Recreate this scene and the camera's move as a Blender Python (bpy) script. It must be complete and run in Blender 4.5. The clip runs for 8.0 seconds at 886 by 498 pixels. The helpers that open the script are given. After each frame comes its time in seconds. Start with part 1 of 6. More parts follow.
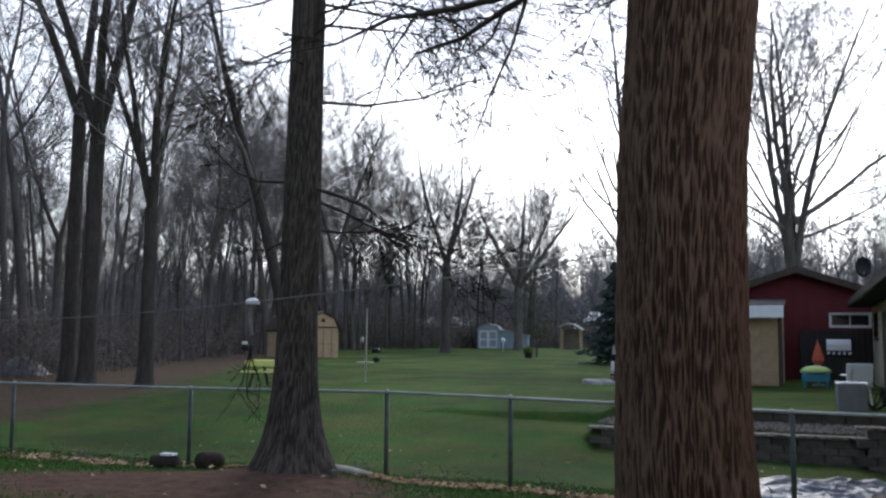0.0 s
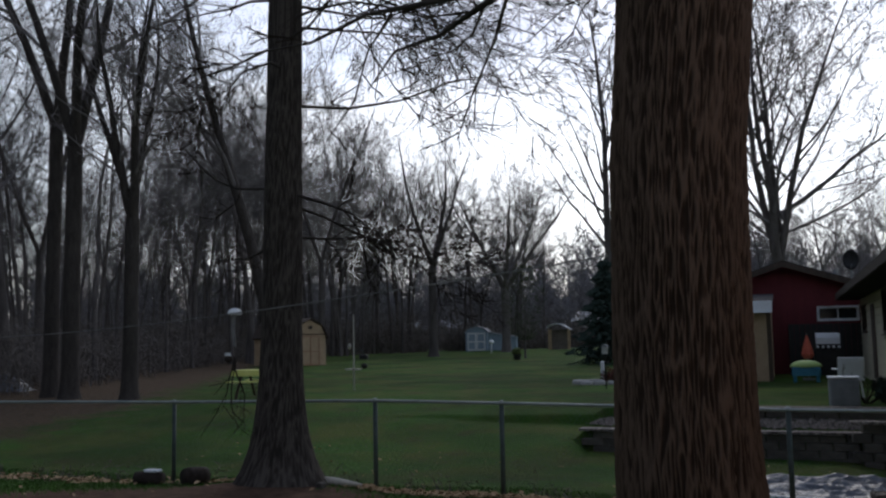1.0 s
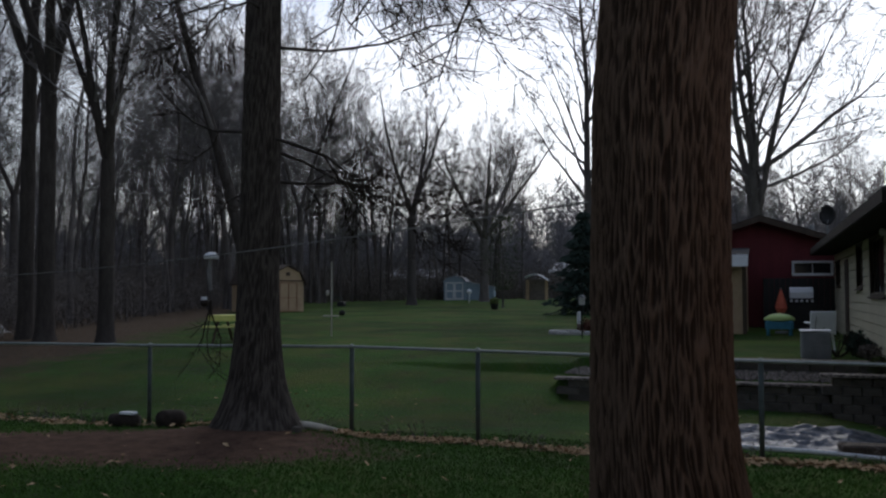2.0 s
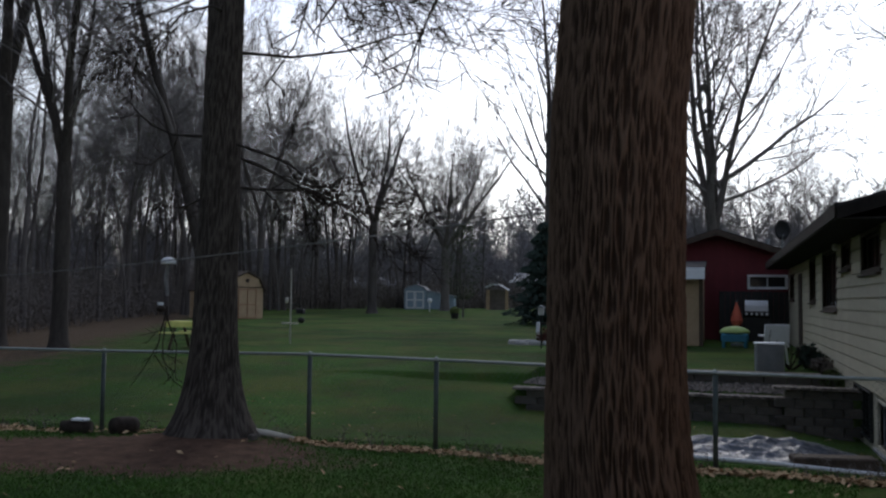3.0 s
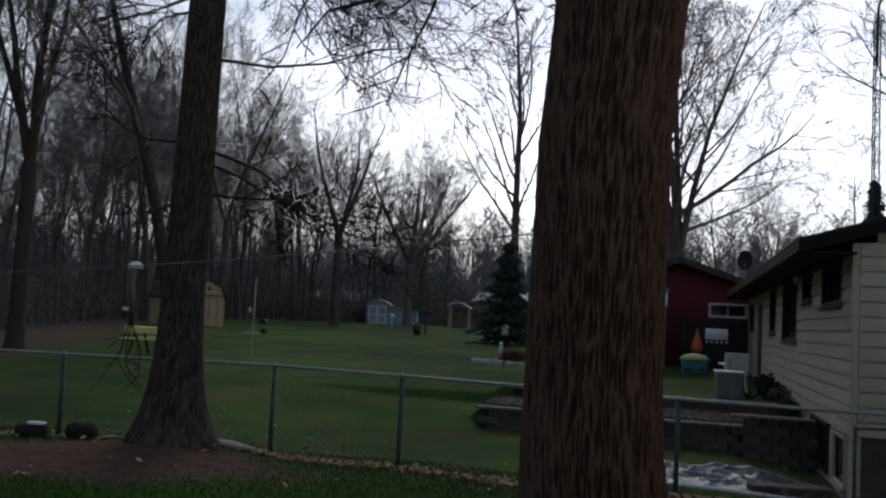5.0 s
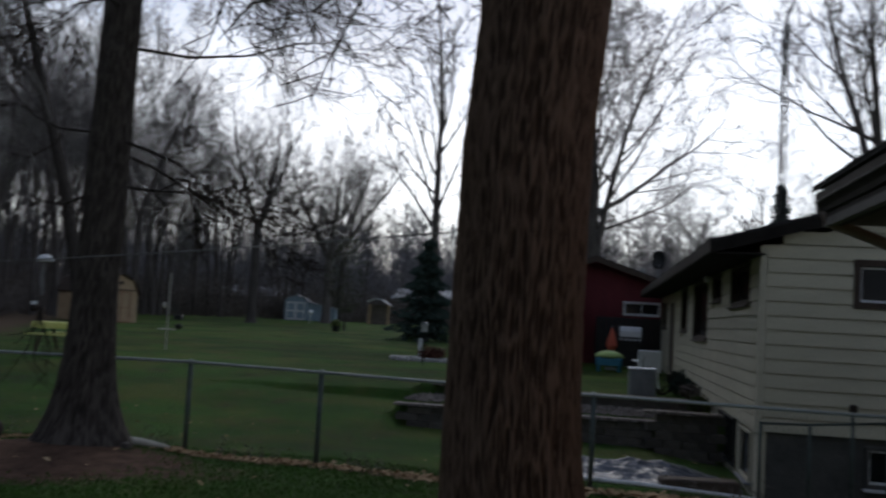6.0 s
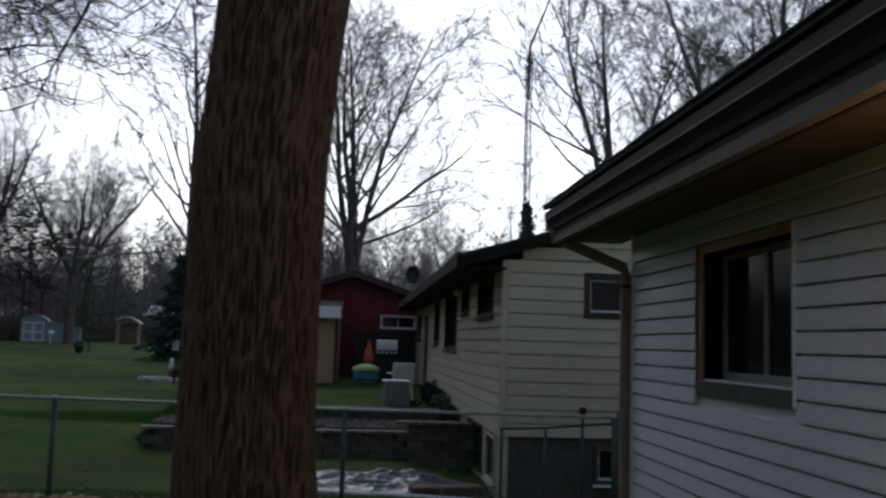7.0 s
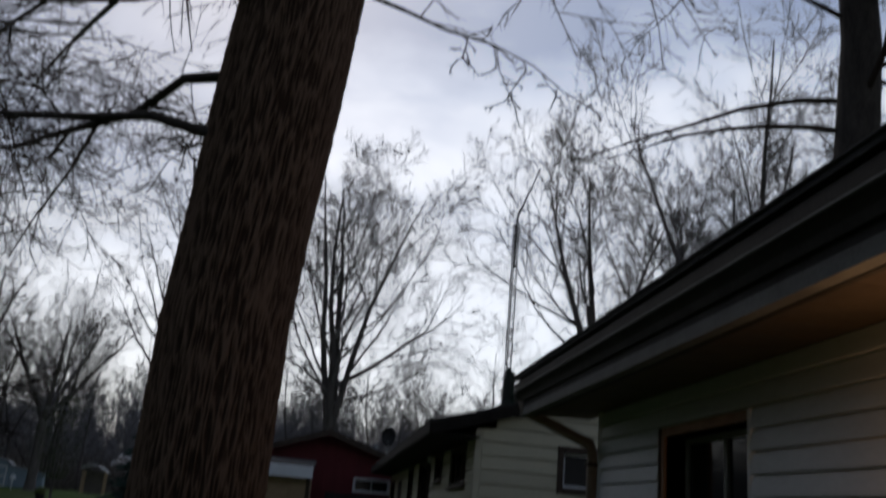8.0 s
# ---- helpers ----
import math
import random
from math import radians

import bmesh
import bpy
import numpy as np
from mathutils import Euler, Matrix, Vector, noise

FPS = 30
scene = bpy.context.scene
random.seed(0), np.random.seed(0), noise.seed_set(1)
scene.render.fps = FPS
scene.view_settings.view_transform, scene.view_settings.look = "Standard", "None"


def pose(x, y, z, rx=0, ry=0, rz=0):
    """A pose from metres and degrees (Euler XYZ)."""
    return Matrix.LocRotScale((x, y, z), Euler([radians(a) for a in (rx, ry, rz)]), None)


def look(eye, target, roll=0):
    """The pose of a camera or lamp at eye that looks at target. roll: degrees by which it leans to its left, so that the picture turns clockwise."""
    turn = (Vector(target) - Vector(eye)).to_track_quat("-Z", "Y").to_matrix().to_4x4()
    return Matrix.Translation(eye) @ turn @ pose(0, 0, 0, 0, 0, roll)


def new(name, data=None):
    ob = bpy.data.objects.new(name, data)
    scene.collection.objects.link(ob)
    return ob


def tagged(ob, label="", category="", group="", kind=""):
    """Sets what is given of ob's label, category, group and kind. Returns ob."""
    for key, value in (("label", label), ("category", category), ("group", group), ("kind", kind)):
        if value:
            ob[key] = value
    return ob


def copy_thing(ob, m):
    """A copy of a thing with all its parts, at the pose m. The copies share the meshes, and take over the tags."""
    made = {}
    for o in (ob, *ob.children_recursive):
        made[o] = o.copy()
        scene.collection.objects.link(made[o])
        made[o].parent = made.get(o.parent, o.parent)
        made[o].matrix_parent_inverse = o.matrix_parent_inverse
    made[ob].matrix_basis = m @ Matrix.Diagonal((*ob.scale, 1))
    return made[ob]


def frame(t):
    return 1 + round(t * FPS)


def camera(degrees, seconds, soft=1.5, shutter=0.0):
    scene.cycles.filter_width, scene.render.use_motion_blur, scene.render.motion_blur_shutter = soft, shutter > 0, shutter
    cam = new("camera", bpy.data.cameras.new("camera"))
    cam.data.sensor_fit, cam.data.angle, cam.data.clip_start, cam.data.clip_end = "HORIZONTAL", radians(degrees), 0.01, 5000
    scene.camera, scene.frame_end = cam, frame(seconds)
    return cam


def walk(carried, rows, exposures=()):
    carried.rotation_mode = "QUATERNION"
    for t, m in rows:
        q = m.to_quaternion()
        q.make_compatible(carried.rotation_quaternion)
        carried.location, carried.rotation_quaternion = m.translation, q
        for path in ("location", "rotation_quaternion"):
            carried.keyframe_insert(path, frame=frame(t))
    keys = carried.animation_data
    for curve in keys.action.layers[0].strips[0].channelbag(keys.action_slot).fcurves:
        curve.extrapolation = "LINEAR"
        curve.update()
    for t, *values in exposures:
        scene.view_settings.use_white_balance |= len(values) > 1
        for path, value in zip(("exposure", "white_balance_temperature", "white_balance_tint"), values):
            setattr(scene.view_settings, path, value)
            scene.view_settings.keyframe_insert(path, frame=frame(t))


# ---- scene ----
cam = camera(52.0, 8.0, soft=2.3, shutter=0.5)
# seconds, x, y, z, yaw, pitch, roll
PATH = [
    (0.0, 0.096, -0.184, 1.580, 21.510, 5.634, -0.566),
    (0.5, 0.108, -0.042, 1.586, 21.905, 4.845, 0.818),
    (1.0, 0.012, 0.038, 1.614, 20.763, 5.826, 1.010),
    (1.5, -0.031, 0.097, 1.604, 18.958, 3.536, -0.155),
    (1.7, -0.020, 0.095, 1.596, 19.700, 2.549, 0.300),
    (3.0, 0.013, 0.093, 1.590, 16.914, 3.198, -0.646),
    (3.5, -0.012, 0.090, 1.598, 16.565, 3.110, 0.294),
    (4.0, -0.018, 0.065, 1.596, 16.071, 4.064, 0.291),
    (4.2, -0.022, 0.060, 1.600, 15.962, 4.673, 0.054),
    (5.5, -0.081, 0.034, 1.583, 13.243, 4.090, -4.75),
    (6.0, -0.080, 0.020, 1.588, 9.387, 4.391, -3.250),
    (6.5, -0.028, -0.040, 1.585, 1.316, 4.804, -1.583),
    (7.0, 0.039, -0.022, 1.603, -5.536, 5.959, -1.801),
    (7.1, 0.056, -0.026, 1.607, -6.113, 6.150, -1.997),
    (7.5, 0.107, -0.051, 1.636, -6.785, 9.388, -4.586),
    (8.0, 0.155, -0.122, 1.644, -6.948, 16.177, -4.738),
]
EXPOSURES = [(0.0, 1.05), (0.5, 0.5), (1.0, -0.1), (1.5, -0.53), (1.7, -0.43), (3.0, 0.1), (4.0, 0.0), (5.5, -0.36), (6.5, -0.25), (7.0, -0.18), (7.5, -0.52), (8.0, -0.88)]
walk(cam, [(t, pose(x, y, z, 90 + p, r, w)) for t, x, y, z, w, p, r in PATH], EXPOSURES)


# ---- world and lights ----
def build_world():
    world = bpy.data.worlds.new("overcast_evening")
    scene.world = world
    world.use_nodes = True
    nt = world.node_tree
    nt.nodes.clear()
    N, L = nt.nodes.new, nt.links.new
    out, bg, bg2, add = N("ShaderNodeOutputWorld"), N("ShaderNodeBackground"), N("ShaderNodeBackground"), N("ShaderNodeAddShader")
    sky = N("ShaderNodeTexSky")
    sky.sky_type = "NISHITA"
    sky.sun_disc = False
    sky.sun_elevation = radians(36)
    sky.sun_rotation = radians(-11)
    L(sky.outputs[0], bg2.inputs[0])
    bg2.inputs[1].default_value = 0.05
    tc, sep = N("ShaderNodeTexCoord"), N("ShaderNodeSeparateXYZ")
    L(tc.outputs["Generated"], sep.inputs[0])
    mp = N("ShaderNodeMapping")
    mp.inputs["Scale"].default_value = (1.0, 1.0, 2.6)
    mp.inputs["Location"].default_value = (0.35, 0.1, 0.2)
    L(tc.outputs["Generated"], mp.inputs[0])
    n1 = N("ShaderNodeTexNoise")
    n1.inputs["Scale"].default_value = 2.6
    n1.inputs["Detail"].default_value = 7
    n1.inputs["Roughness"].default_value = 0.55
    L(mp.outputs[0], n1.inputs["Vector"])
    # brightness falls from the white band over the horizon to grey cloud above
    el = N("ShaderNodeMapRange")
    el.inputs["From Min"].default_value, el.inputs["From Max"].default_value = 0.18, 0.52
    el.inputs["To Min"].default_value, el.inputs["To Max"].default_value = 0.30, -0.16
    L(sep.outputs["Z"], el.inputs[0])
    sm = N("ShaderNodeMath")
    L(n1.outputs["Fac"], sm.inputs[0])
    L(el.outputs[0], sm.inputs[1])
    ramp = N("ShaderNodeValToRGB")
    cr = ramp.color_ramp
    cr.elements[0].position, cr.elements[0].color = 0.36, (0.30, 0.355, 0.50, 1)
    cr.elements[1].position, cr.elements[1].color = 0.68, (0.97, 1.0, 1.08, 1)
    e = cr.elements.new(0.52)
    e.color = (0.58, 0.64, 0.78, 1)
    L(sm.outputs[0], ramp.inputs[0])
    # the cloud is brightest ahead, where the low sun stands behind it
    dot, way, glow = N("ShaderNodeVectorMath"), N("ShaderNodeMapRange"), N("ShaderNodeVectorMath")
    dot.operation, glow.operation = "DOT_PRODUCT", "SCALE"
    way.interpolation_type = "SMOOTHSTEP"
    dot.inputs[1].default_value = (0.14, 0.90, 0.40)
    L(tc.outputs["Generated"], dot.inputs[0])
    way.inputs["From Min"].default_value, way.inputs["From Max"].default_value = 0.48, 1.0
    way.inputs["To Min"].default_value, way.inputs["To Max"].default_value = 0.42, 1.35
    L(dot.outputs["Value"], way.inputs[0])
    L(ramp.outputs[0], glow.inputs[0])
    # and a second, weaker brightness overhead
    up, mx = N("ShaderNodeMapRange"), N("ShaderNodeMath")
    up.interpolation_type, mx.operation = "SMOOTHSTEP", "MAXIMUM"
    up.inputs["From Min"].default_value, up.inputs["From Max"].default_value = 0.55, 0.98
    up.inputs["To Min"].default_value, up.inputs["To Max"].default_value = 0.0, 0.75
    L(sep.outputs["Z"], up.inputs[0])
    L(way.outputs[0], mx.inputs[0])
    L(up.outputs[0], mx.inputs[1])
    L(mx.outputs[0], glow.inputs["Scale"])
    L(glow.outputs[0], bg.inputs[0])
    bg.inputs[1].default_value = 1.0
    L(bg.outputs[0], add.inputs[0])
    L(bg2.outputs[0], add.inputs[1])
    L(add.outputs[0], out.inputs[0])


build_world()
sun = new("sun", bpy.data.lights.new("sun", "SUN"))
sun.data.energy, sun.data.angle, sun.data.color = 0.5, radians(25), (1.0, 0.95, 0.88)
sun.matrix_world = look((0, 0, 30), (0 + 5, -25, 12))
lamp = new("porch_bulb", bpy.data.lights.new("porch_bulb", "POINT"))
lamp.data.energy, lamp.data.color, lamp.data.shadow_soft_size = 16.0, (1.0, 0.57, 0.28), 0.04
lamp.location = (2.13, 2.5, 2.02)


# ---- materials ----
def mat(name, c1, c2, rough=0.85, scale=6.0, fine=60.0, bump=0.15, metal=0.0, stretch=(1, 1, 1), spread=0.35, spec=0.3, rand=0.0, dist=0.01):
    """Two-scale procedural paint, bark, wood or stone."""
    m = bpy.data.materials.new(name)
    m.use_nodes = True
    nt = m.node_tree
    N, L = nt.nodes.new, nt.links.new
    b = nt.nodes["Principled BSDF"]
    tc, mp = N("ShaderNodeTexCoord"), N("ShaderNodeMapping")
    mp.inputs["Scale"].default_value = stretch
    L(tc.outputs["Object"], mp.inputs[0])
    big, small = N("ShaderNodeTexNoise"), N("ShaderNodeTexNoise")
    big.inputs["Scale"].default_value, big.inputs["Detail"].default_value = scale, 5
    small.inputs["Scale"].default_value, small.inputs["Detail"].default_value = fine, 3
    L(mp.outputs[0], big.inputs["Vector"])
    L(mp.outputs[0], small.inputs["Vector"])
    mix = N("ShaderNodeMix")
    mix.inputs[0].default_value = 0.45
    L(big.outputs["Fac"], mix.inputs[2])
    L(small.outputs["Fac"], mix.inputs[3])
    ramp = N("ShaderNodeValToRGB")
    ramp.color_ramp.elements[0].position, ramp.color_ramp.elements[0].color = 0.5 - spread / 2, (*c1, 1)
    ramp.color_ramp.elements[1].position, ramp.color_ramp.elements[1].color = 0.5 + spread / 2, (*c2, 1)
    L(mix.outputs[0], ramp.inputs[0])
    col = ramp.outputs[0]
    if rand:
        info, hsv, mr = N("ShaderNodeObjectInfo"), N("ShaderNodeHueSaturation"), N("ShaderNodeMapRange")
        mr.inputs["To Min"].default_value, mr.inputs["To Max"].default_value = 1 - rand, 1 + rand
        L(info.outputs["Random"], mr.inputs[0])
        L(mr.outputs[0], hsv.inputs["Value"])
        L(col, hsv.inputs["Color"])
        col = hsv.outputs[0]
    L(col, b.inputs["Base Color"])
    b.inputs["Roughness"].default_value, b.inputs["Metallic"].default_value = rough, metal
    b.inputs["Specular IOR Level"].default_value = spec
    if bump:
        bp = N("ShaderNodeBump")
        bp.inputs["Strength"].default_value, bp.inputs["Distance"].default_value = bump, dist
        L(mix.outputs[0], bp.inputs["Height"])
        L(bp.outputs[0], b.inputs["Normal"])
    return m


def ground_material():
    m = bpy.data.materials.new("lawn_and_litter")
    m.use_nodes = True
    nt = m.node_tree
    N, L = nt.nodes.new, nt.links.new
    b = nt.nodes["Principled BSDF"]
    geo = N("ShaderNodeNewGeometry")

    def noise_tex(scale, detail=4, rough=0.6):
        n = N("ShaderNodeTexNoise")
        n.inputs["Scale"].default_value, n.inputs["Detail"].default_value, n.inputs["Roughness"].default_value = scale, detail, rough
        L(geo.outputs["Position"], n.inputs["Vector"])
        return n.outputs["Fac"]

    def ramp(fac, a, ca, z, cz):
        r = N("ShaderNodeValToRGB")
        r.color_ramp.elements[0].position, r.color_ramp.elements[0].color = a, (*ca, 1)
        r.color_ramp.elements[1].position, r.color_ramp.elements[1].color = z, (*cz, 1)
        L(fac, r.inputs[0])
        return r.outputs[0]

    def mixed(fac, a, z):
        x = N("ShaderNodeMix")
        x.data_type = "RGBA"
        L(fac, x.inputs[0])
        L(a, x.inputs[6])
        L(z, x.inputs[7])
        return x.outputs[2]

    lush = ramp(noise_tex(22, 6, 0.7), 0.3, (0.022, 0.060, 0.010), 0.72, (0.062, 0.140, 0.022))
    dry = ramp(noise_tex(14, 5, 0.7), 0.3, (0.060, 0.076, 0.018), 0.7, (0.125, 0.118, 0.038))
    lawn = mixed(ramp(noise_tex(0.5, 7, 0.7), 0.44, (0, 0, 0), 0.60, (0.65, 0.65, 0.65)), lush, dry)
    bare = ramp(noise_tex(11, 5, 0.7), 0.3, (0.035, 0.036, 0.016), 0.7, (0.105, 0.080, 0.045))
    lawn = mixed(ramp(noise_tex(0.9, 8, 0.75), 0.54, (0, 0, 0), 0.68, (0.75, 0.75, 0.75)), lawn, bare)
    broad = ramp(noise_tex(0.16, 6, 0.65), 0.40, (0.55, 0.60, 0.55), 0.60, (1.28, 1.25, 1.15))
    tone = N("ShaderNodeMix")
    tone.data_type, tone.blend_type = "RGBA", "MULTIPLY"
    tone.inputs[0].default_value = 1.0
    L(lawn, tone.inputs[6])
    L(broad, tone.inputs[7])
    lawn = tone.outputs[2]
    litter = ramp(noise_tex(9, 7, 0.75), 0.32, (0.035, 0.025, 0.017), 0.7, (0.16, 0.11, 0.07))
    soil = ramp(noise_tex(5, 7, 0.7), 0.3, (0.055, 0.032, 0.022), 0.7, (0.165, 0.098, 0.066))
    a1, a2 = N("ShaderNodeAttribute"), N("ShaderNodeAttribute")
    a1.attribute_name, a2.attribute_name = "litter", "soil"

    def edge(att):
        s = N("ShaderNodeMath")
        s.operation = "MULTIPLY_ADD"
        L(noise_tex(1.6, 6, 0.7), s.inputs[0])
        s.inputs[1].default_value = 0.9
        L(att.outputs["Fac"], s.inputs[2])
        return ramp(s.outputs[0], 0.72, (0, 0, 0), 0.98, (1, 1, 1))

    col = mixed(edge(a2), mixed(edge(a1), lawn, litter), soil)
    L(col, b.inputs["Base Color"])
    b.inputs["Roughness"].default_value = 0.95
    b.inputs["Specular IOR Level"].default_value = 0.1
    bp = N("ShaderNodeBump")
    bp.inputs["Strength"].default_value, bp.inputs["Distance"].default_value = 0.8, 0.06
    L(noise_tex(26, 5, 0.7), bp.inputs["Height"])
    L(bp.outputs[0], b.inputs["Normal"])
    return m


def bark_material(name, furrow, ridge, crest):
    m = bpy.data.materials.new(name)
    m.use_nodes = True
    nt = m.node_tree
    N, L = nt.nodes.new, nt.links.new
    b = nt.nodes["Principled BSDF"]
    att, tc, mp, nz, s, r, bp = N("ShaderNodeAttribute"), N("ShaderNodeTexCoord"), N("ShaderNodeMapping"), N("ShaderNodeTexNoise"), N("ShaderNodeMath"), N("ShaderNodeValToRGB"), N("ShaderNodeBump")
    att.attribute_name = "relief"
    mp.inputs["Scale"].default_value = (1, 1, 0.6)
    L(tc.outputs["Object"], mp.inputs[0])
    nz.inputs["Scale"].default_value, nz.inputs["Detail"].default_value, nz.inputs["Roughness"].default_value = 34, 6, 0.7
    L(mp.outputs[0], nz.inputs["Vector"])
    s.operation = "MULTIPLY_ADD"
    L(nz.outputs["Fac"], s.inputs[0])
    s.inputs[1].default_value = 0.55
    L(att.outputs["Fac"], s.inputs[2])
    # Dark furrows hold inner bark's own tone and relief shade put into the colour.
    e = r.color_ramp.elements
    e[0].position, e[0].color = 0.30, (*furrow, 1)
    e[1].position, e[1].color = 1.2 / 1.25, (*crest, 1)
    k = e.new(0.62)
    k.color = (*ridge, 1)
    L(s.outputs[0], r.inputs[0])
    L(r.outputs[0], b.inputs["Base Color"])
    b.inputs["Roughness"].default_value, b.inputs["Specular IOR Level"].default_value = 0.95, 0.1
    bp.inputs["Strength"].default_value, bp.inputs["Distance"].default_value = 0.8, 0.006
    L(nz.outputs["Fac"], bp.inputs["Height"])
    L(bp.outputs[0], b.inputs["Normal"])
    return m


def glass_material(name, tint=(0.012, 0.014, 0.016)):
    m = bpy.data.materials.new(name)
    m.use_nodes = True
    b = m.node_tree.nodes["Principled BSDF"]
    b.inputs["Base Color"].default_value = (*tint, 1)
    b.inputs["Roughness"].default_value = 0.08
    b.inputs["Specular IOR Level"].default_value = 0.35
    return m


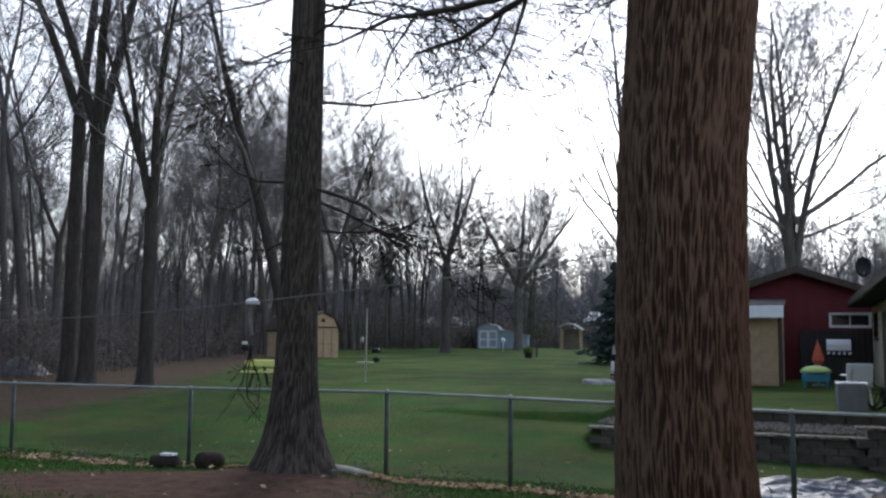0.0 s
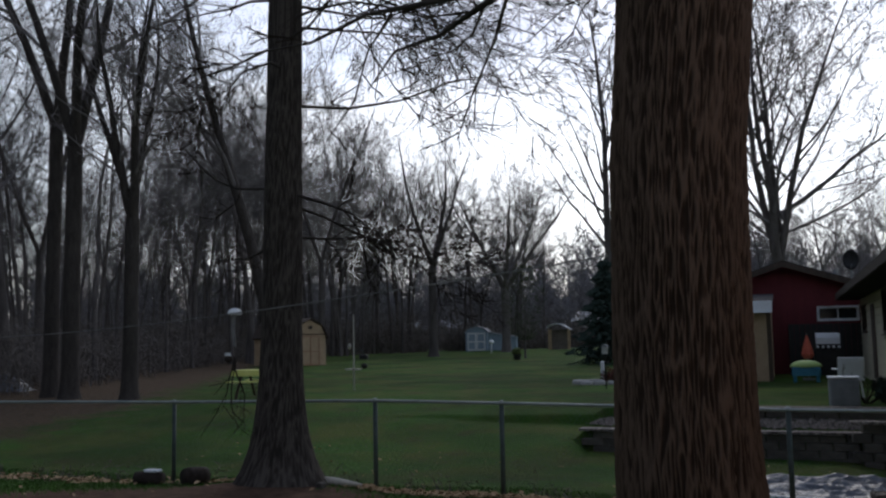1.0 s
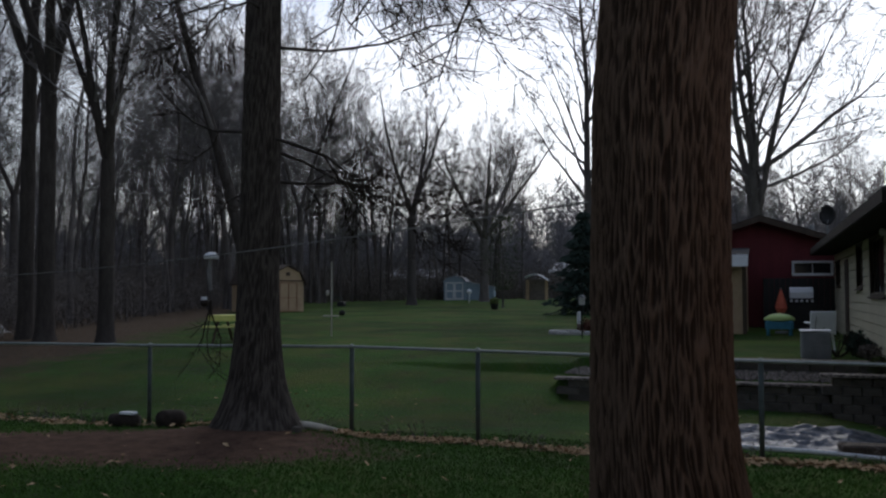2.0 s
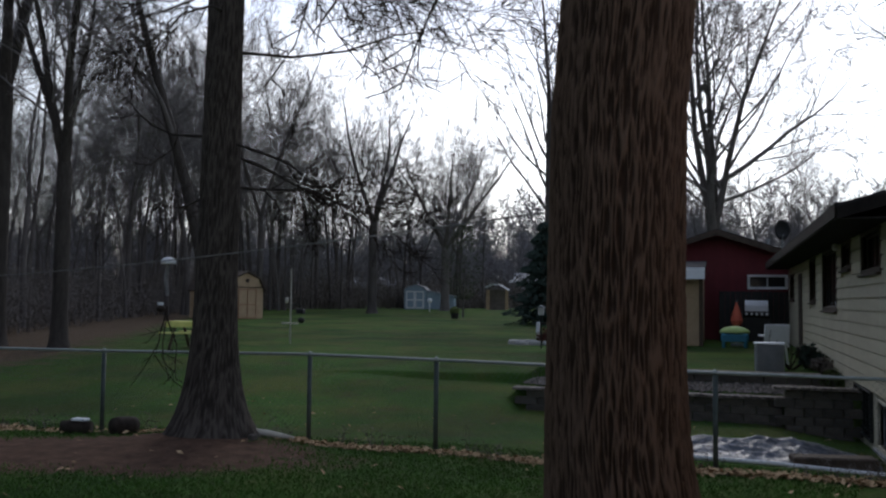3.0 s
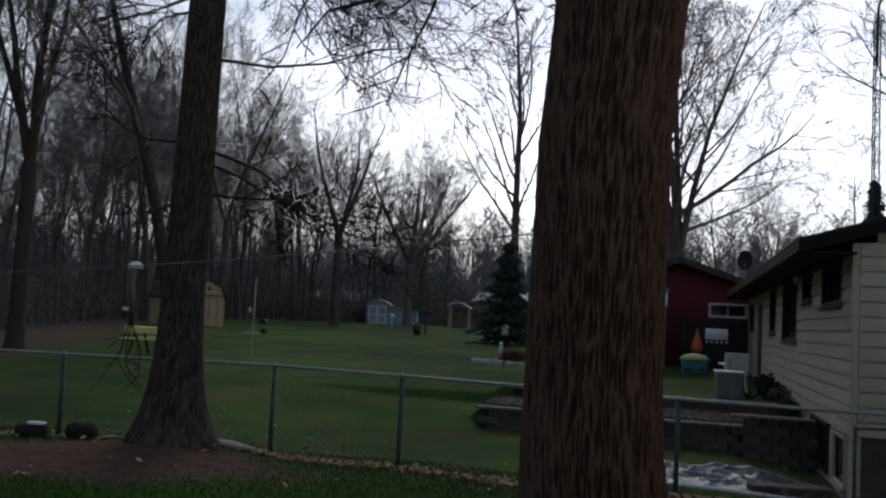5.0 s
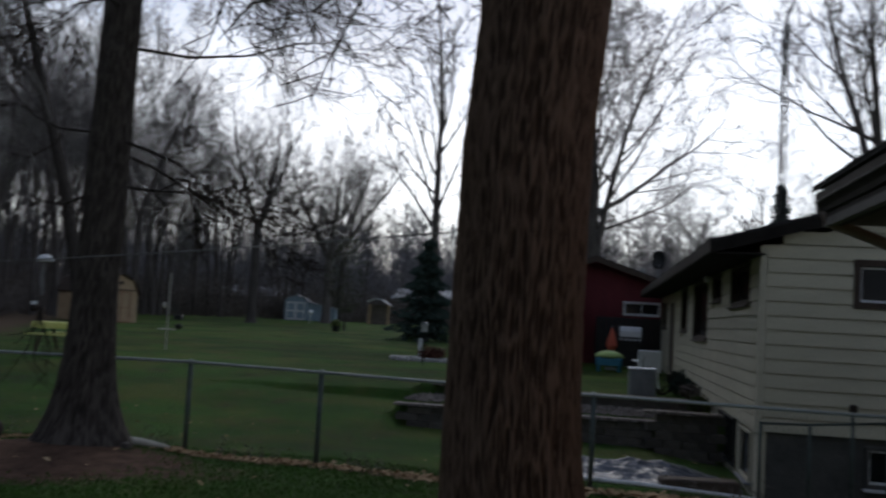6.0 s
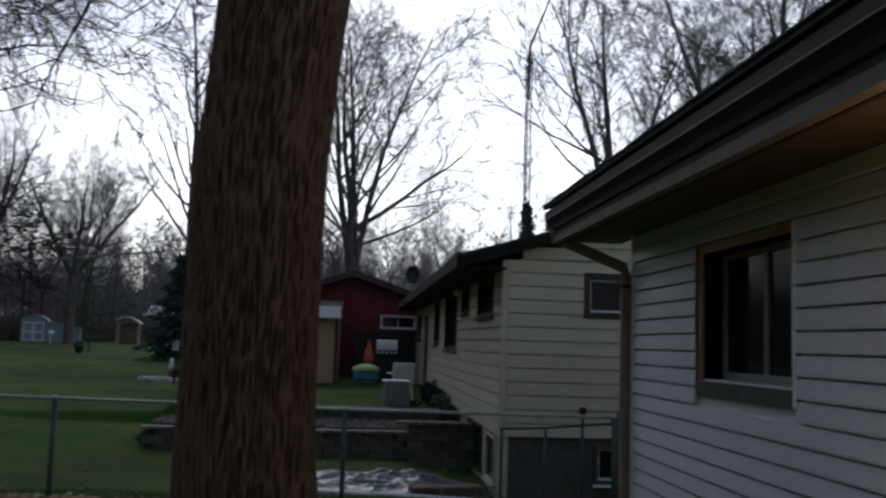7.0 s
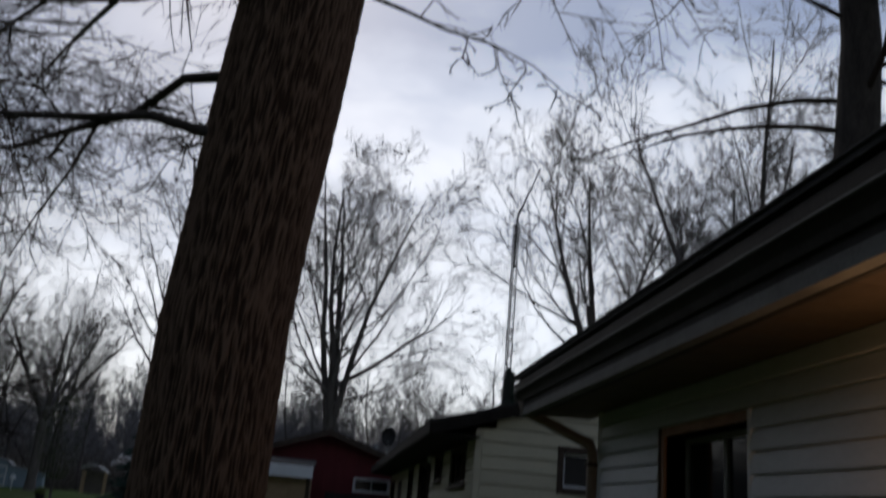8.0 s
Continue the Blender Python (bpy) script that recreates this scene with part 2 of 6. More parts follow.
M = dict(
    ground=ground_material(),
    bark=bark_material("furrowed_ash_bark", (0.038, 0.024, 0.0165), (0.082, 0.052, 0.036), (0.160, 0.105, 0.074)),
    bark_yard=bark_material("grey_brown_trunk_bark", (0.030, 0.025, 0.021), (0.056, 0.046, 0.039), (0.095, 0.080, 0.068)),
    bark_dark=mat("grey_brown_bark", (0.034, 0.029, 0.026), (0.088, 0.075, 0.066), 0.95, 9, 50, 0.8, stretch=(1, 1, 0.25), spread=0.4, spec=0.1, dist=0.02),
    bark_wood=mat("woodland_bark", (0.066, 0.058, 0.054), (0.155, 0.136, 0.127), 0.95, 3, 30, 0.3, stretch=(1, 1, 0.3), spec=0.1, rand=0.3),
    twig=mat("bare_twigs", (0.11, 0.098, 0.095), (0.195, 0.175, 0.17), 0.95, 3, 30, 0, spec=0.1, rand=0.25),
    # Paler and greyer than other twigs: distance haze put into the colour.
    far_twig=mat("haze_tinted_far_twigs", (0.17, 0.16, 0.163), (0.28, 0.268, 0.27), 0.95, 3, 30, 0, spec=0.1),
    brush=mat("grey_brush", (0.11, 0.096, 0.086), (0.22, 0.19, 0.17), 0.95, 3, 30, 0, spec=0.1),
    twig_dark=mat("dark_twigs", (0.022, 0.017, 0.014), (0.05, 0.038, 0.03), 0.95, 3, 30, 0, spec=0.1),
    bud=mat("opening_buds", (0.055, 0.075, 0.026), (0.12, 0.14, 0.055), 0.9, 3, 30, 0, spec=0.1, rand=0.2),
    needle=mat("spruce_needles", (0.020, 0.032, 0.026), (0.052, 0.076, 0.060), 0.9, 5, 40, 0, spec=0.15),
    soft_leaf=mat("young_leaves", (0.045, 0.060, 0.028), (0.10, 0.12, 0.06), 0.9, 5, 40, 0, spec=0.1),
    blade=mat("grass_blades", (0.035, 0.09, 0.014), (0.10, 0.20, 0.035), 0.85, 1.2, 9, 0, spec=0.2),
    dead_leaf=mat("dry_oak_leaves", (0.22, 0.125, 0.058), (0.60, 0.43, 0.25), 0.85, 3, 14, 0, spec=0.2),
    galv=mat("weathered_galvanised_steel", (0.22, 0.25, 0.23), (0.36, 0.39, 0.37), 0.45, 8, 60, 0.05, metal=0.2),
    post_green=mat("green_tinted_steel", (0.045, 0.06, 0.055), (0.10, 0.12, 0.11), 0.55, 8, 60, 0.05, metal=0.3),
    beige=mat("beige_lap_siding", (0.47, 0.43, 0.315), (0.59, 0.545, 0.41), 0.6, 2.2, 40, 0.06, stretch=(0.5, 0.5, 2), rand=0.05),
    beige_trim=mat("beige_trim", (0.45, 0.415, 0.31), (0.56, 0.52, 0.40), 0.6, 4, 40, 0.05),
    white=mat("chalky_white_siding", (0.47, 0.48, 0.495), (0.58, 0.59, 0.61), 0.5, 2.0, 35, 0.05, stretch=(0.5, 0.5, 2), rand=0.03),
    white_trim=mat("white_trim", (0.58, 0.58, 0.58), (0.78, 0.78, 0.77), 0.5, 4, 40, 0.05),
    gutter=mat("brown_gutter_paint", (0.028, 0.023, 0.020), (0.052, 0.043, 0.037), 0.75, 5, 60, 0.04, spec=0.15),
    dark_trim=mat("near_black_brown_trim", (0.012, 0.010, 0.009), (0.026, 0.022, 0.019), 0.8, 5, 60, 0.04, spec=0.1),
    fascia=mat("grey_soffit_edge", (0.10, 0.095, 0.088), (0.16, 0.153, 0.142), 0.75, 5, 60, 0.04),
    soffit=mat("tan_soffit_boards", (0.060, 0.041, 0.027), (0.105, 0.073, 0.048), 0.7, 4, 50, 0.1),
    shingle=mat("dark_asphalt_shingles", (0.018, 0.017, 0.017), (0.050, 0.047, 0.046), 0.95, 9, 90, 0.5, rand=0.15),
    dark_brown=mat("dark_brown_wood", (0.035, 0.024, 0.018), (0.085, 0.058, 0.042), 0.7, 5, 60, 0.15, stretch=(1, 1, 0.3)),
    red_brown=mat("red_brown_window_wood", (0.24, 0.115, 0.068), (0.40, 0.21, 0.13), 0.55, 5, 60, 0.12, stretch=(1, 1, 0.3)),
    foundation=mat("grey_block_foundation", (0.055, 0.054, 0.050), (0.11, 0.105, 0.095), 0.9, 4, 50, 0.3),
    glass=glass_material("dark_window_glass"),
    curtain=mat("grey_curtain_cloth", (0.10, 0.105, 0.12), (0.22, 0.23, 0.25), 0.9, 6, 60, 0.2, stretch=(4, 4, 0.3)),
    red=mat("barn_red_boards", (0.085, 0.014, 0.018), (0.16, 0.026, 0.032), 0.75, 3, 40, 0.15, stretch=(1, 1, 0.2)),
    tan=mat("tan_painted_wood", (0.36, 0.25, 0.15), (0.52, 0.38, 0.24), 0.75, 3, 40, 0.1),
    blue=mat("blue_grey_shed_paint", (0.20, 0.27, 0.33), (0.30, 0.38, 0.44), 0.7, 3, 40, 0.1),
    block=mat("retaining_wall_block", (0.060, 0.052, 0.045), (0.16, 0.14, 0.12), 0.95, 7, 60, 0.5, rand=0.25),
    gravel=mat("pale_gravel", (0.055, 0.045, 0.038), (0.33, 0.28, 0.24), 0.9, 14, 40, 0.5, spread=0.25),
    concrete=mat("pale_concrete", (0.33, 0.32, 0.30), (0.52, 0.50, 0.47), 0.9, 5, 60, 0.2),
    tarp=mat("silver_poly_tarp", (0.06, 0.065, 0.075), (0.15, 0.16, 0.185), 0.34, 3, 30, 0.12, spec=0.4),
    sash=mat("dull_aluminium_sash", (0.20, 0.18, 0.165), (0.31, 0.285, 0.265), 0.5, 5, 50, 0.05),
    spout=mat("taupe_downspout", (0.16, 0.125, 0.10), (0.25, 0.20, 0.165), 0.6, 5, 50, 0.05),
    black=mat("black_enamel", (0.010, 0.010, 0.011), (0.028, 0.027, 0.027), 0.5, 5, 50, 0.05),
    steel=mat("light_steel_lid", (0.72, 0.72, 0.72), (0.86, 0.86, 0.86), 0.4, 5, 50, 0.03),
    plastic_white=mat("white_plastic", (0.70, 0.71, 0.72), (0.84, 0.85, 0.86), 0.5, 5, 50, 0.03),
    grey_metal=mat("grey_sheet_metal", (0.17, 0.18, 0.19), (0.28, 0.29, 0.30), 0.6, 5, 50, 0.05),
    green_toy=mat("lime_green_plastic", (0.40, 0.55, 0.16), (0.52, 0.66, 0.26), 0.5, 5, 50, 0.03),
    blue_toy=mat("teal_plastic", (0.03, 0.16, 0.24), (0.06, 0.24, 0.33), 0.5, 5, 50, 0.03),
    orange=mat("orange_red_cloth", (0.55, 0.10, 0.06), (0.72, 0.19, 0.12), 0.8, 5, 50, 0.1),
    yellow=mat("yellow_painted_plank", (0.55, 0.55, 0.14), (0.75, 0.74, 0.27), 0.6, 5, 50, 0.06),
    rust=mat("russet_shrub", (0.06, 0.022, 0.016), (0.15, 0.055, 0.035), 0.9, 5, 40, 0),
    charred=mat("dark_old_log", (0.016, 0.012, 0.010), (0.06, 0.045, 0.035), 0.95, 7, 60, 0.4),
    birch=mat("pale_stripped_branch", (0.36, 0.33, 0.28), (0.62, 0.58, 0.50), 0.8, 7, 60, 0.2),
    rope=mat("grey_line", (0.15, 0.145, 0.14), (0.28, 0.27, 0.26), 0.8, 7, 60, 0.05),
    far_roof=mat("pale_metal_roof", (0.62, 0.64, 0.66), (0.78, 0.80, 0.82), 0.5, 3, 30, 0.03),
    far_wall=mat("far_house_wall", (0.20, 0.20, 0.20), (0.32, 0.32, 0.31), 0.8, 3, 30, 0.05),
)


# ---- mesh helpers ----
def mesh_of(name, verts, faces, material, smooth=False):
    me = bpy.data.meshes.new(name)
    me.from_pydata([tuple(v) for v in verts], [], faces)
    me.materials.append(material)
    if smooth:
        me.polygons.foreach_set("use_smooth", [True] * len(me.polygons))
    me.update()
    return me


def part(name, me, parent=None, label=""):
    if isinstance(me, bmesh.types.BMesh):
        raise TypeError("mesh wanted")
    ob = new(name, me)
    if parent is not None:
        ob.parent = parent
    return tagged(ob, label)


def thing(name, label, category, x=0, y=0, z=0, rz=0, group="", kind=""):
    ob = new(name)
    ob.empty_display_size = 0.1
    ob.matrix_world = pose(x, y, z, 0, 0, rz)
    return tagged(ob, label, category, group, kind)


class Shape:
    """Collects boxes, tubes and sheets into one mesh."""

    def __init__(self):
        self.v, self.f = [], []

    def add(self, verts, faces):
        o = len(self.v)
        self.v += [tuple(p) for p in verts]
        self.f += [tuple(i + o for i in f) for f in faces]
        return self

    def box(self, x0, y0, z0, x1, y1, z1, bev=0.0, m=None):
        """A box; bev cuts its four upright and its top edges."""
        if bev <= 0:
            v = [(x, y, z) for z in (z0, z1) for x, y in ((x0, y0), (x1, y0), (x1, y1), (x0, y1))]
            f = [(0, 3, 2, 1), (4, 5, 6, 7), (0, 1, 5, 4), (1, 2, 6, 5), (2, 3, 7, 6), (3, 0, 4, 7)]
        else:
            b = min(bev, (x1 - x0) * 0.45, (y1 - y0) * 0.45, (z1 - z0) * 0.45)
            ring = [(x0 + b, y0), (x1 - b, y0), (x1, y0 + b), (x1, y1 - b), (x1 - b, y1), (x0 + b, y1), (x0, y1 - b), (x0, y0 + b)]
            top = [(min(max(x, x0 + b), x1 - b), min(max(y, y0 + b), y1 - b)) for x, y in ring]
            v = [(x, y, z0) for x, y in ring] + [(x, y, z1 - b) for x, y in ring]
            v += [(x, y, z1) for x, y in ((x0 + b, y0 + b), (x1 - b, y0 + b), (x1 - b, y1 - b), (x0 + b, y1 - b))]
            f = [tuple(range(7, -1, -1))] + [(i, (i + 1) % 8, 8 + (i + 1) % 8, 8 + i) for i in range(8)]
            f += [(8, 9, 17, 16), (9, 10, 17), (10, 11, 18, 17), (11, 12, 18), (12, 13, 19, 18), (13, 14, 19), (14, 15, 16, 19), (15, 8, 16), (16, 17, 18, 19)]
        if m is not None:
            v = [m @ Vector(p) for p in v]
        return self.add(v, f)

    def tube(self, pts, radii, n=8, caps=True):
        pts = [Vector(p) for p in pts]
        if not hasattr(radii, "__len__"):
            radii = [radii] * len(pts)
        v, f = [], []
        for i, p in enumerate(pts):
            d = (pts[min(i + 1, len(pts) - 1)] - pts[max(i - 1, 0)]).normalized()
            u = d.cross(Vector((0.13, 0.97, 0.2)) if abs(d.y) < 0.9 else Vector((1, 0.1, 0))).normalized()
            w = d.cross(u)
            for k in range(n):
                a = 2 * math.pi * k / n
                v.append(p + (u * math.cos(a) + w * math.sin(a)) * radii[i])
        for i in range(len(pts) - 1):
            for k in range(n):
                f.append((i * n + k, i * n + (k + 1) % n, (i + 1) * n + (k + 1) % n, (i + 1) * n + k))
        if caps:
            f += [tuple(range(n - 1, -1, -1)), tuple((len(pts) - 1) * n + k for k in range(n))]
        return self.add(v, f)

    def prism(self, outline, axis, a, b):
        """An outline of (u, w) pairs drawn out along x or y from a to b."""
        n = len(outline)
        put = (lambda u, w, s: (s, u, w)) if axis == "x" else (lambda u, w, s: (u, s, w))
        v = [put(u, w, a) for u, w in outline] + [put(u, w, b) for u, w in outline]
        f = [tuple(range(n)), tuple(range(2 * n - 1, n - 1, -1))] + [(i, n + i, n + (i + 1) % n, (i + 1) % n) for i in range(n)]
        return self.add(v, f)

    def dome(self, c, rx, ry, rz, nu=14, nv=8, lo=-90, jag=0.0, rng=None):
        v, f = [], []
        for j in range(nv + 1):
            e = radians(lo + (90 - lo) * j / nv)
            for i in range(nu):
                a = 2 * math.pi * i / nu
                k = 1 + (rng.uniform(-jag, jag) if rng else 0)
                v.append((c[0] + rx * k * math.cos(e) * math.cos(a), c[1] + ry * k * math.cos(e) * math.sin(a), c[2] + rz * k * math.sin(e)))
        for j in range(nv):
            for i in range(nu):
                f.append((j * nu + i, j * nu + (i + 1) % nu, (j + 1) * nu + (i + 1) % nu, (j + 1) * nu + i))
        f.append(tuple(range(nu - 1, -1, -1)))
        return self.add(v, f)

    def mesh(self, name, material, smooth=False):
        me = mesh_of(name, self.v, self.f, material, smooth)
        bm = bmesh.new()
        bm.from_mesh(me)
        bmesh.ops.recalc_face_normals(bm, faces=bm.faces)
        bm.to_mesh(me)
        bm.free()
        return me

    def raw(self, name, material, smooth=False):
        return mesh_of(name, self.v, self.f, material, smooth)


# ---- ground ----
def step(a, b, v):
    t = min(max((v - a) / (b - a), 0.0), 1.0)
    return t * t * (3 - 2 * t)


def ground_z(x, y):
    z = -0.027 * min(max(y, 0.0), 11.0)
    z -= 0.05 * step(-4, 0, x) * step(8, 11, y)
    basin = z - 0.10 * step(11, 14, y) - 0.18 * step(0.6, 2.2, x) * step(11.2, 13, y)
    terrace = (0.03 - 0.27) * (1 - step(18.25, 18.45, y)) + 0.27
    right = basin + (terrace - basin) * (step(16.62, 16.8, y) if x > -3.7 else step(13.0, 21.0, y))
    left = z - 0.05 * step(11, 13, y) + (0.27 - z) * step(12.5, 23, y)
    s = 1 - step(-9.5, -3.7, x)
    out = right + (left - right) * s
    out += 0.16 * step(20, 50, y) + 0.33 * step(50, 85, y) + 0.25 * step(85, 200, y)
    out += 0.20 * math.exp(-((x + 6.09) ** 2 + (y - 10.25) ** 2) / 1.3)
    out += 0.07 * (noise.noise((x * 0.5, y * 0.5, 0.3)) * step(3, 6, y)) * (1 if s > 0.5 or y < 16 else 0.3)
    return out


def span(edges):
    out = []
    for a, b, st in edges:
        n = max(1, round((b - a) / st))
        out += [a + (b - a) * i / n for i in range(n)]
    return out + [edges[-1][1]]


def build_ground():
    xs = span([(-1500, -200, 325), (-200, -60, 20), (-60, -14, 2.0), (-14, 5, 0.25), (5, 40, 2.5), (40, 200, 20), (200, 1500, 325)])
    ys = span([(-1200, -200, 250), (-200, -10, 20), (-10, 4, 1.0), (4, 16, 0.25), (16, 19, 0.1), (19, 40, 0.8), (40, 100, 3), (100, 300, 25), (300, 2200, 380)])
    verts, lit, soil = [], [], []
    for y in ys:
        for x in xs:
            verts.append((x, y, ground_z(x, y)))
            edge = -17.5 - 0.5 * max(y - 20, 0)
            woods = step(edge + 5, edge - 3, x) if y > 14 else 0.0
            woods = max(woods if x < edge + 5 else 0.0, step(96, 112, y))
            strip = math.exp(-((y - 10.85) / 0.28) ** 2) * 0.62
            lit.append(max(woods, strip if -14 < x < 4 else 0))
            d = math.exp(-(((x + 6.3) / 2.4) ** 2 + ((y - 9.4) / 1.25) ** 2)) * 0.95 + 0.6 * math.exp(-(((x + 8.6) / 2.2) ** 2 + ((y - 8.2) / 1.2) ** 2))
            soil.append(min(d, 1))
    nx = len(xs)
    faces = [(j * nx + i, j * nx + i + 1, (j + 1) * nx + i + 1, (j + 1) * nx + i) for j in range(len(ys) - 1) for i in range(nx - 1)]
    me = mesh_of("ground", verts, faces, M["ground"], True)
    for name, data in (("litter", lit), ("soil", soil)):
        me.attributes.new(name, "FLOAT", "POINT").data.foreach_set("value", data)
    tagged(new("ground", me), "dark green lawn with bare soil and leaf litter", "ground", kind="structure")


build_ground()


# ---- trees ----
def tube_fast(out, pts, rad, n):
    """Appends a tapered branch to the lists out = (verts, faces)."""
    V, F = out
    base = len(V)
    last = len(pts) - 1
    for i, p in enumerate(pts):
        d = pts[min(i + 1, last)] - pts[max(i - 1, 0)]
        u = d.cross(Vector((0.3, 0.9, 0.31)))
        if u.length < 1e-6:
            u = Vector((1, 0, 0))
        u.normalize()
        w = d.cross(u).normalized()
        for k in range(n):
            a = 2 * math.pi * k / n
            V.append(tuple(p + (u * math.cos(a) + w * math.sin(a)) * rad[i]))
    for i in range(last):
        for k in range(n):
            F.append((base + i * n + k, base + i * n + (k + 1) % n, base + (i + 1) * n + (k + 1) % n, base + (i + 1) * n + k))


def ribbon(out, pts, rad, rng):
    """Appends a thin bent twig as a tapering strip."""
    V, F = out
    o = len(V)
    u = (pts[-1] - pts[0]).cross(Vector((rng.gauss(0, 1), rng.gauss(0, 1), rng.gauss(0, 1)))).normalized()
    m = len(pts) // 2
    V += [tuple(pts[0] - u * rad[0]), tuple(pts[0] + u * rad[0]), tuple(pts[m] + u * rad[m]), tuple(pts[m] - u * rad[m]), tuple(pts[-1])]
    F += [(o, o + 1, o + 2, o + 3), (o + 3, o + 2, o + 4)]


def grow(wood, twigs, p, d, length, r, level, rng, cfg):
    """One branch with its side branches. cfg: kids per level, angle, rise (pull upwards), droop, wob, top level."""
    top = cfg["levels"]
    seg = (8, 6, 3, 2, 2)[min(level, 4)]
    pts, rad = [p.copy()], [r]
    d = d.normalized()
    for i in range(seg):
        wob = cfg["wob"] * (0.5 if level == 0 else 1)
        d = (d + Vector((rng.gauss(0, wob), rng.gauss(0, wob), rng.gauss(0, wob * 0.7) + (cfg["rise"] if level else 0.04)))).normalized()
        pts.append(pts[-1] + d * (length / seg))
        t = (i + 1) / seg
        rad.append(max(r * (1 - t * (0.86 if level == 0 else 0.86)), cfg["fine"]))
    if level >= top:
        V, F = twigs
        o = len(V)
        end = pts[0] + (pts[-1] - pts[0]) * 1.7
        u = (end - pts[0]).cross(Vector((rng.gauss(0, 1), rng.gauss(0, 1), rng.gauss(0, 1)))).normalized() * cfg["fine"] * 0.8
        V += [tuple(pts[0] - u), tuple(pts[0] + u), tuple(end)]
        F += [(o, o + 1, o + 2)]
        cfg["tips"].append(pts[-1])
        return
    if cfg["ribbon"] and level >= 3:
        ribbon(twigs, pts, rad, rng)
    else:
        tube_fast(wood if level < cfg["split"] else twigs, pts, rad, (8, 6, 3, 3, 3)[min(level, 4)])
    n = cfg["kids"][level]
    first = cfg["first"] if level == 0 else 0.22
    for k in range(n):
        t = first + (1 - first) * (k + rng.uniform(0.1, 0.9)) / n
        i = min(int(t * seg), seg - 1)
        f = t * seg - i
        q = pts[i].lerp(pts[i + 1], f)
        ax = (pts[i + 1] - pts[i]).normalized()
        side = ax.cross(Vector((rng.gauss(0, 1), rng.gauss(0, 1), rng.gauss(0, 1)))).normalized()
        a = radians(rng.uniform(*cfg["angle"]))
        cd = ax * math.cos(a) + side * math.sin(a)
        cl = length * rng.uniform(*cfg["ratio"]) * (1.15 - 0.55 * t if level == 0 else 1.1 - 0.5 * t)
        grow(wood, twigs, q, cd, cl, max(rad[i] * cfg["thin"], cfg["fine"]), level + 1, rng, cfg)


def bare_tree(name, label, seed, height, r, first=0.4, kids=(11, 6, 5, 6), angle=(24, 56), ratio=(0.38, 0.60), rise=0.075, wob=0.11, leaders=1, fork=0.3, fine=0.010, lean=(0, 0), buds=False, mats=("bark_wood", "twig"), levels=4, spread=0.33, thin=0.45, extra=()):
    rng = random.Random(seed)
    cfg = dict(kids=kids, angle=angle, ratio=ratio, rise=rise, wob=wob, fine=fine, levels=levels, first=first, tips=[], split=1, thin=thin, ribbon=True)
    wood, twigs = ([], []), ([], [])
    flare = [(0, 2.0), (0.12, 1.55), (0.4, 1.2), (1.0, 1.0)]
    if leaders == 1:
        tube_fast(wood, [Vector((0, 0, z - 0.15)) for z, k in flare], [r * k for z, k in flare], 10)
        grow(wood, twigs, Vector((0, 0, 0.85)), Vector((lean[0], lean[1], 1)), height - 0.85, r, 0, rng, cfg)
    else:
        hz = height * fork
        zs = [z for z, k in flare] + [hz * 0.6, hz]
        rs = [r * k for z, k in flare] + [r * 0.93, r * 0.9]
        tube_fast(wood, [Vector((lean[0] * z, lean[1] * z, z - 0.15)) for z in zs], rs, 10)
        top = Vector((lean[0] * hz, lean[1] * hz, hz - 0.2))
        off = rng.uniform(0, 6.28)
        for k in range(leaders):
            a = off + 6.28 * k / leaders + rng.uniform(-0.4, 0.4)
            s = spread * rng.uniform(0.6, 1.3)
            grow(wood, twigs, top, Vector((math.cos(a) * s, math.sin(a) * s, 1)), (height - hz) * rng.uniform(0.85, 1.05), r * rng.uniform(0.55, 0.72), 0, rng, cfg)
    for p, d, long, rr in extra:
        grow(wood, twigs, Vector(p), Vector(d), long, rr, 1, rng, dict(cfg, rise=0.03, wob=0.13, kids=(0, 11, 7, 7)))
    root = thing(name, label, "tree")
    part("trunk", mesh_of("trunk", *wood, M[mats[0]], True), root)
    part("crown", mesh_of("crown", *twigs, M[mats[1]], False), root)
    if buds:
        bv, bf = [], []
        for p in cfg["tips"]:
            for _ in range(2):
                q = p + Vector((rng.gauss(0, 0.12), rng.gauss(0, 0.12), rng.gauss(0, 0.12)))
                s = rng.uniform(0.03, 0.07)
                o = len(bv)
                for _ in range(3):
                    bv.append(tuple(q + Vector((rng.uniform(-s, s), rng.uniform(-s, s), rng.uniform(-s, s)))))
                bf.append((o, o + 1, o + 2))
        part("leaves", mesh_of("leaves", bv, bf, M["bud"]), root, "sparse pale green opening buds")
    return root


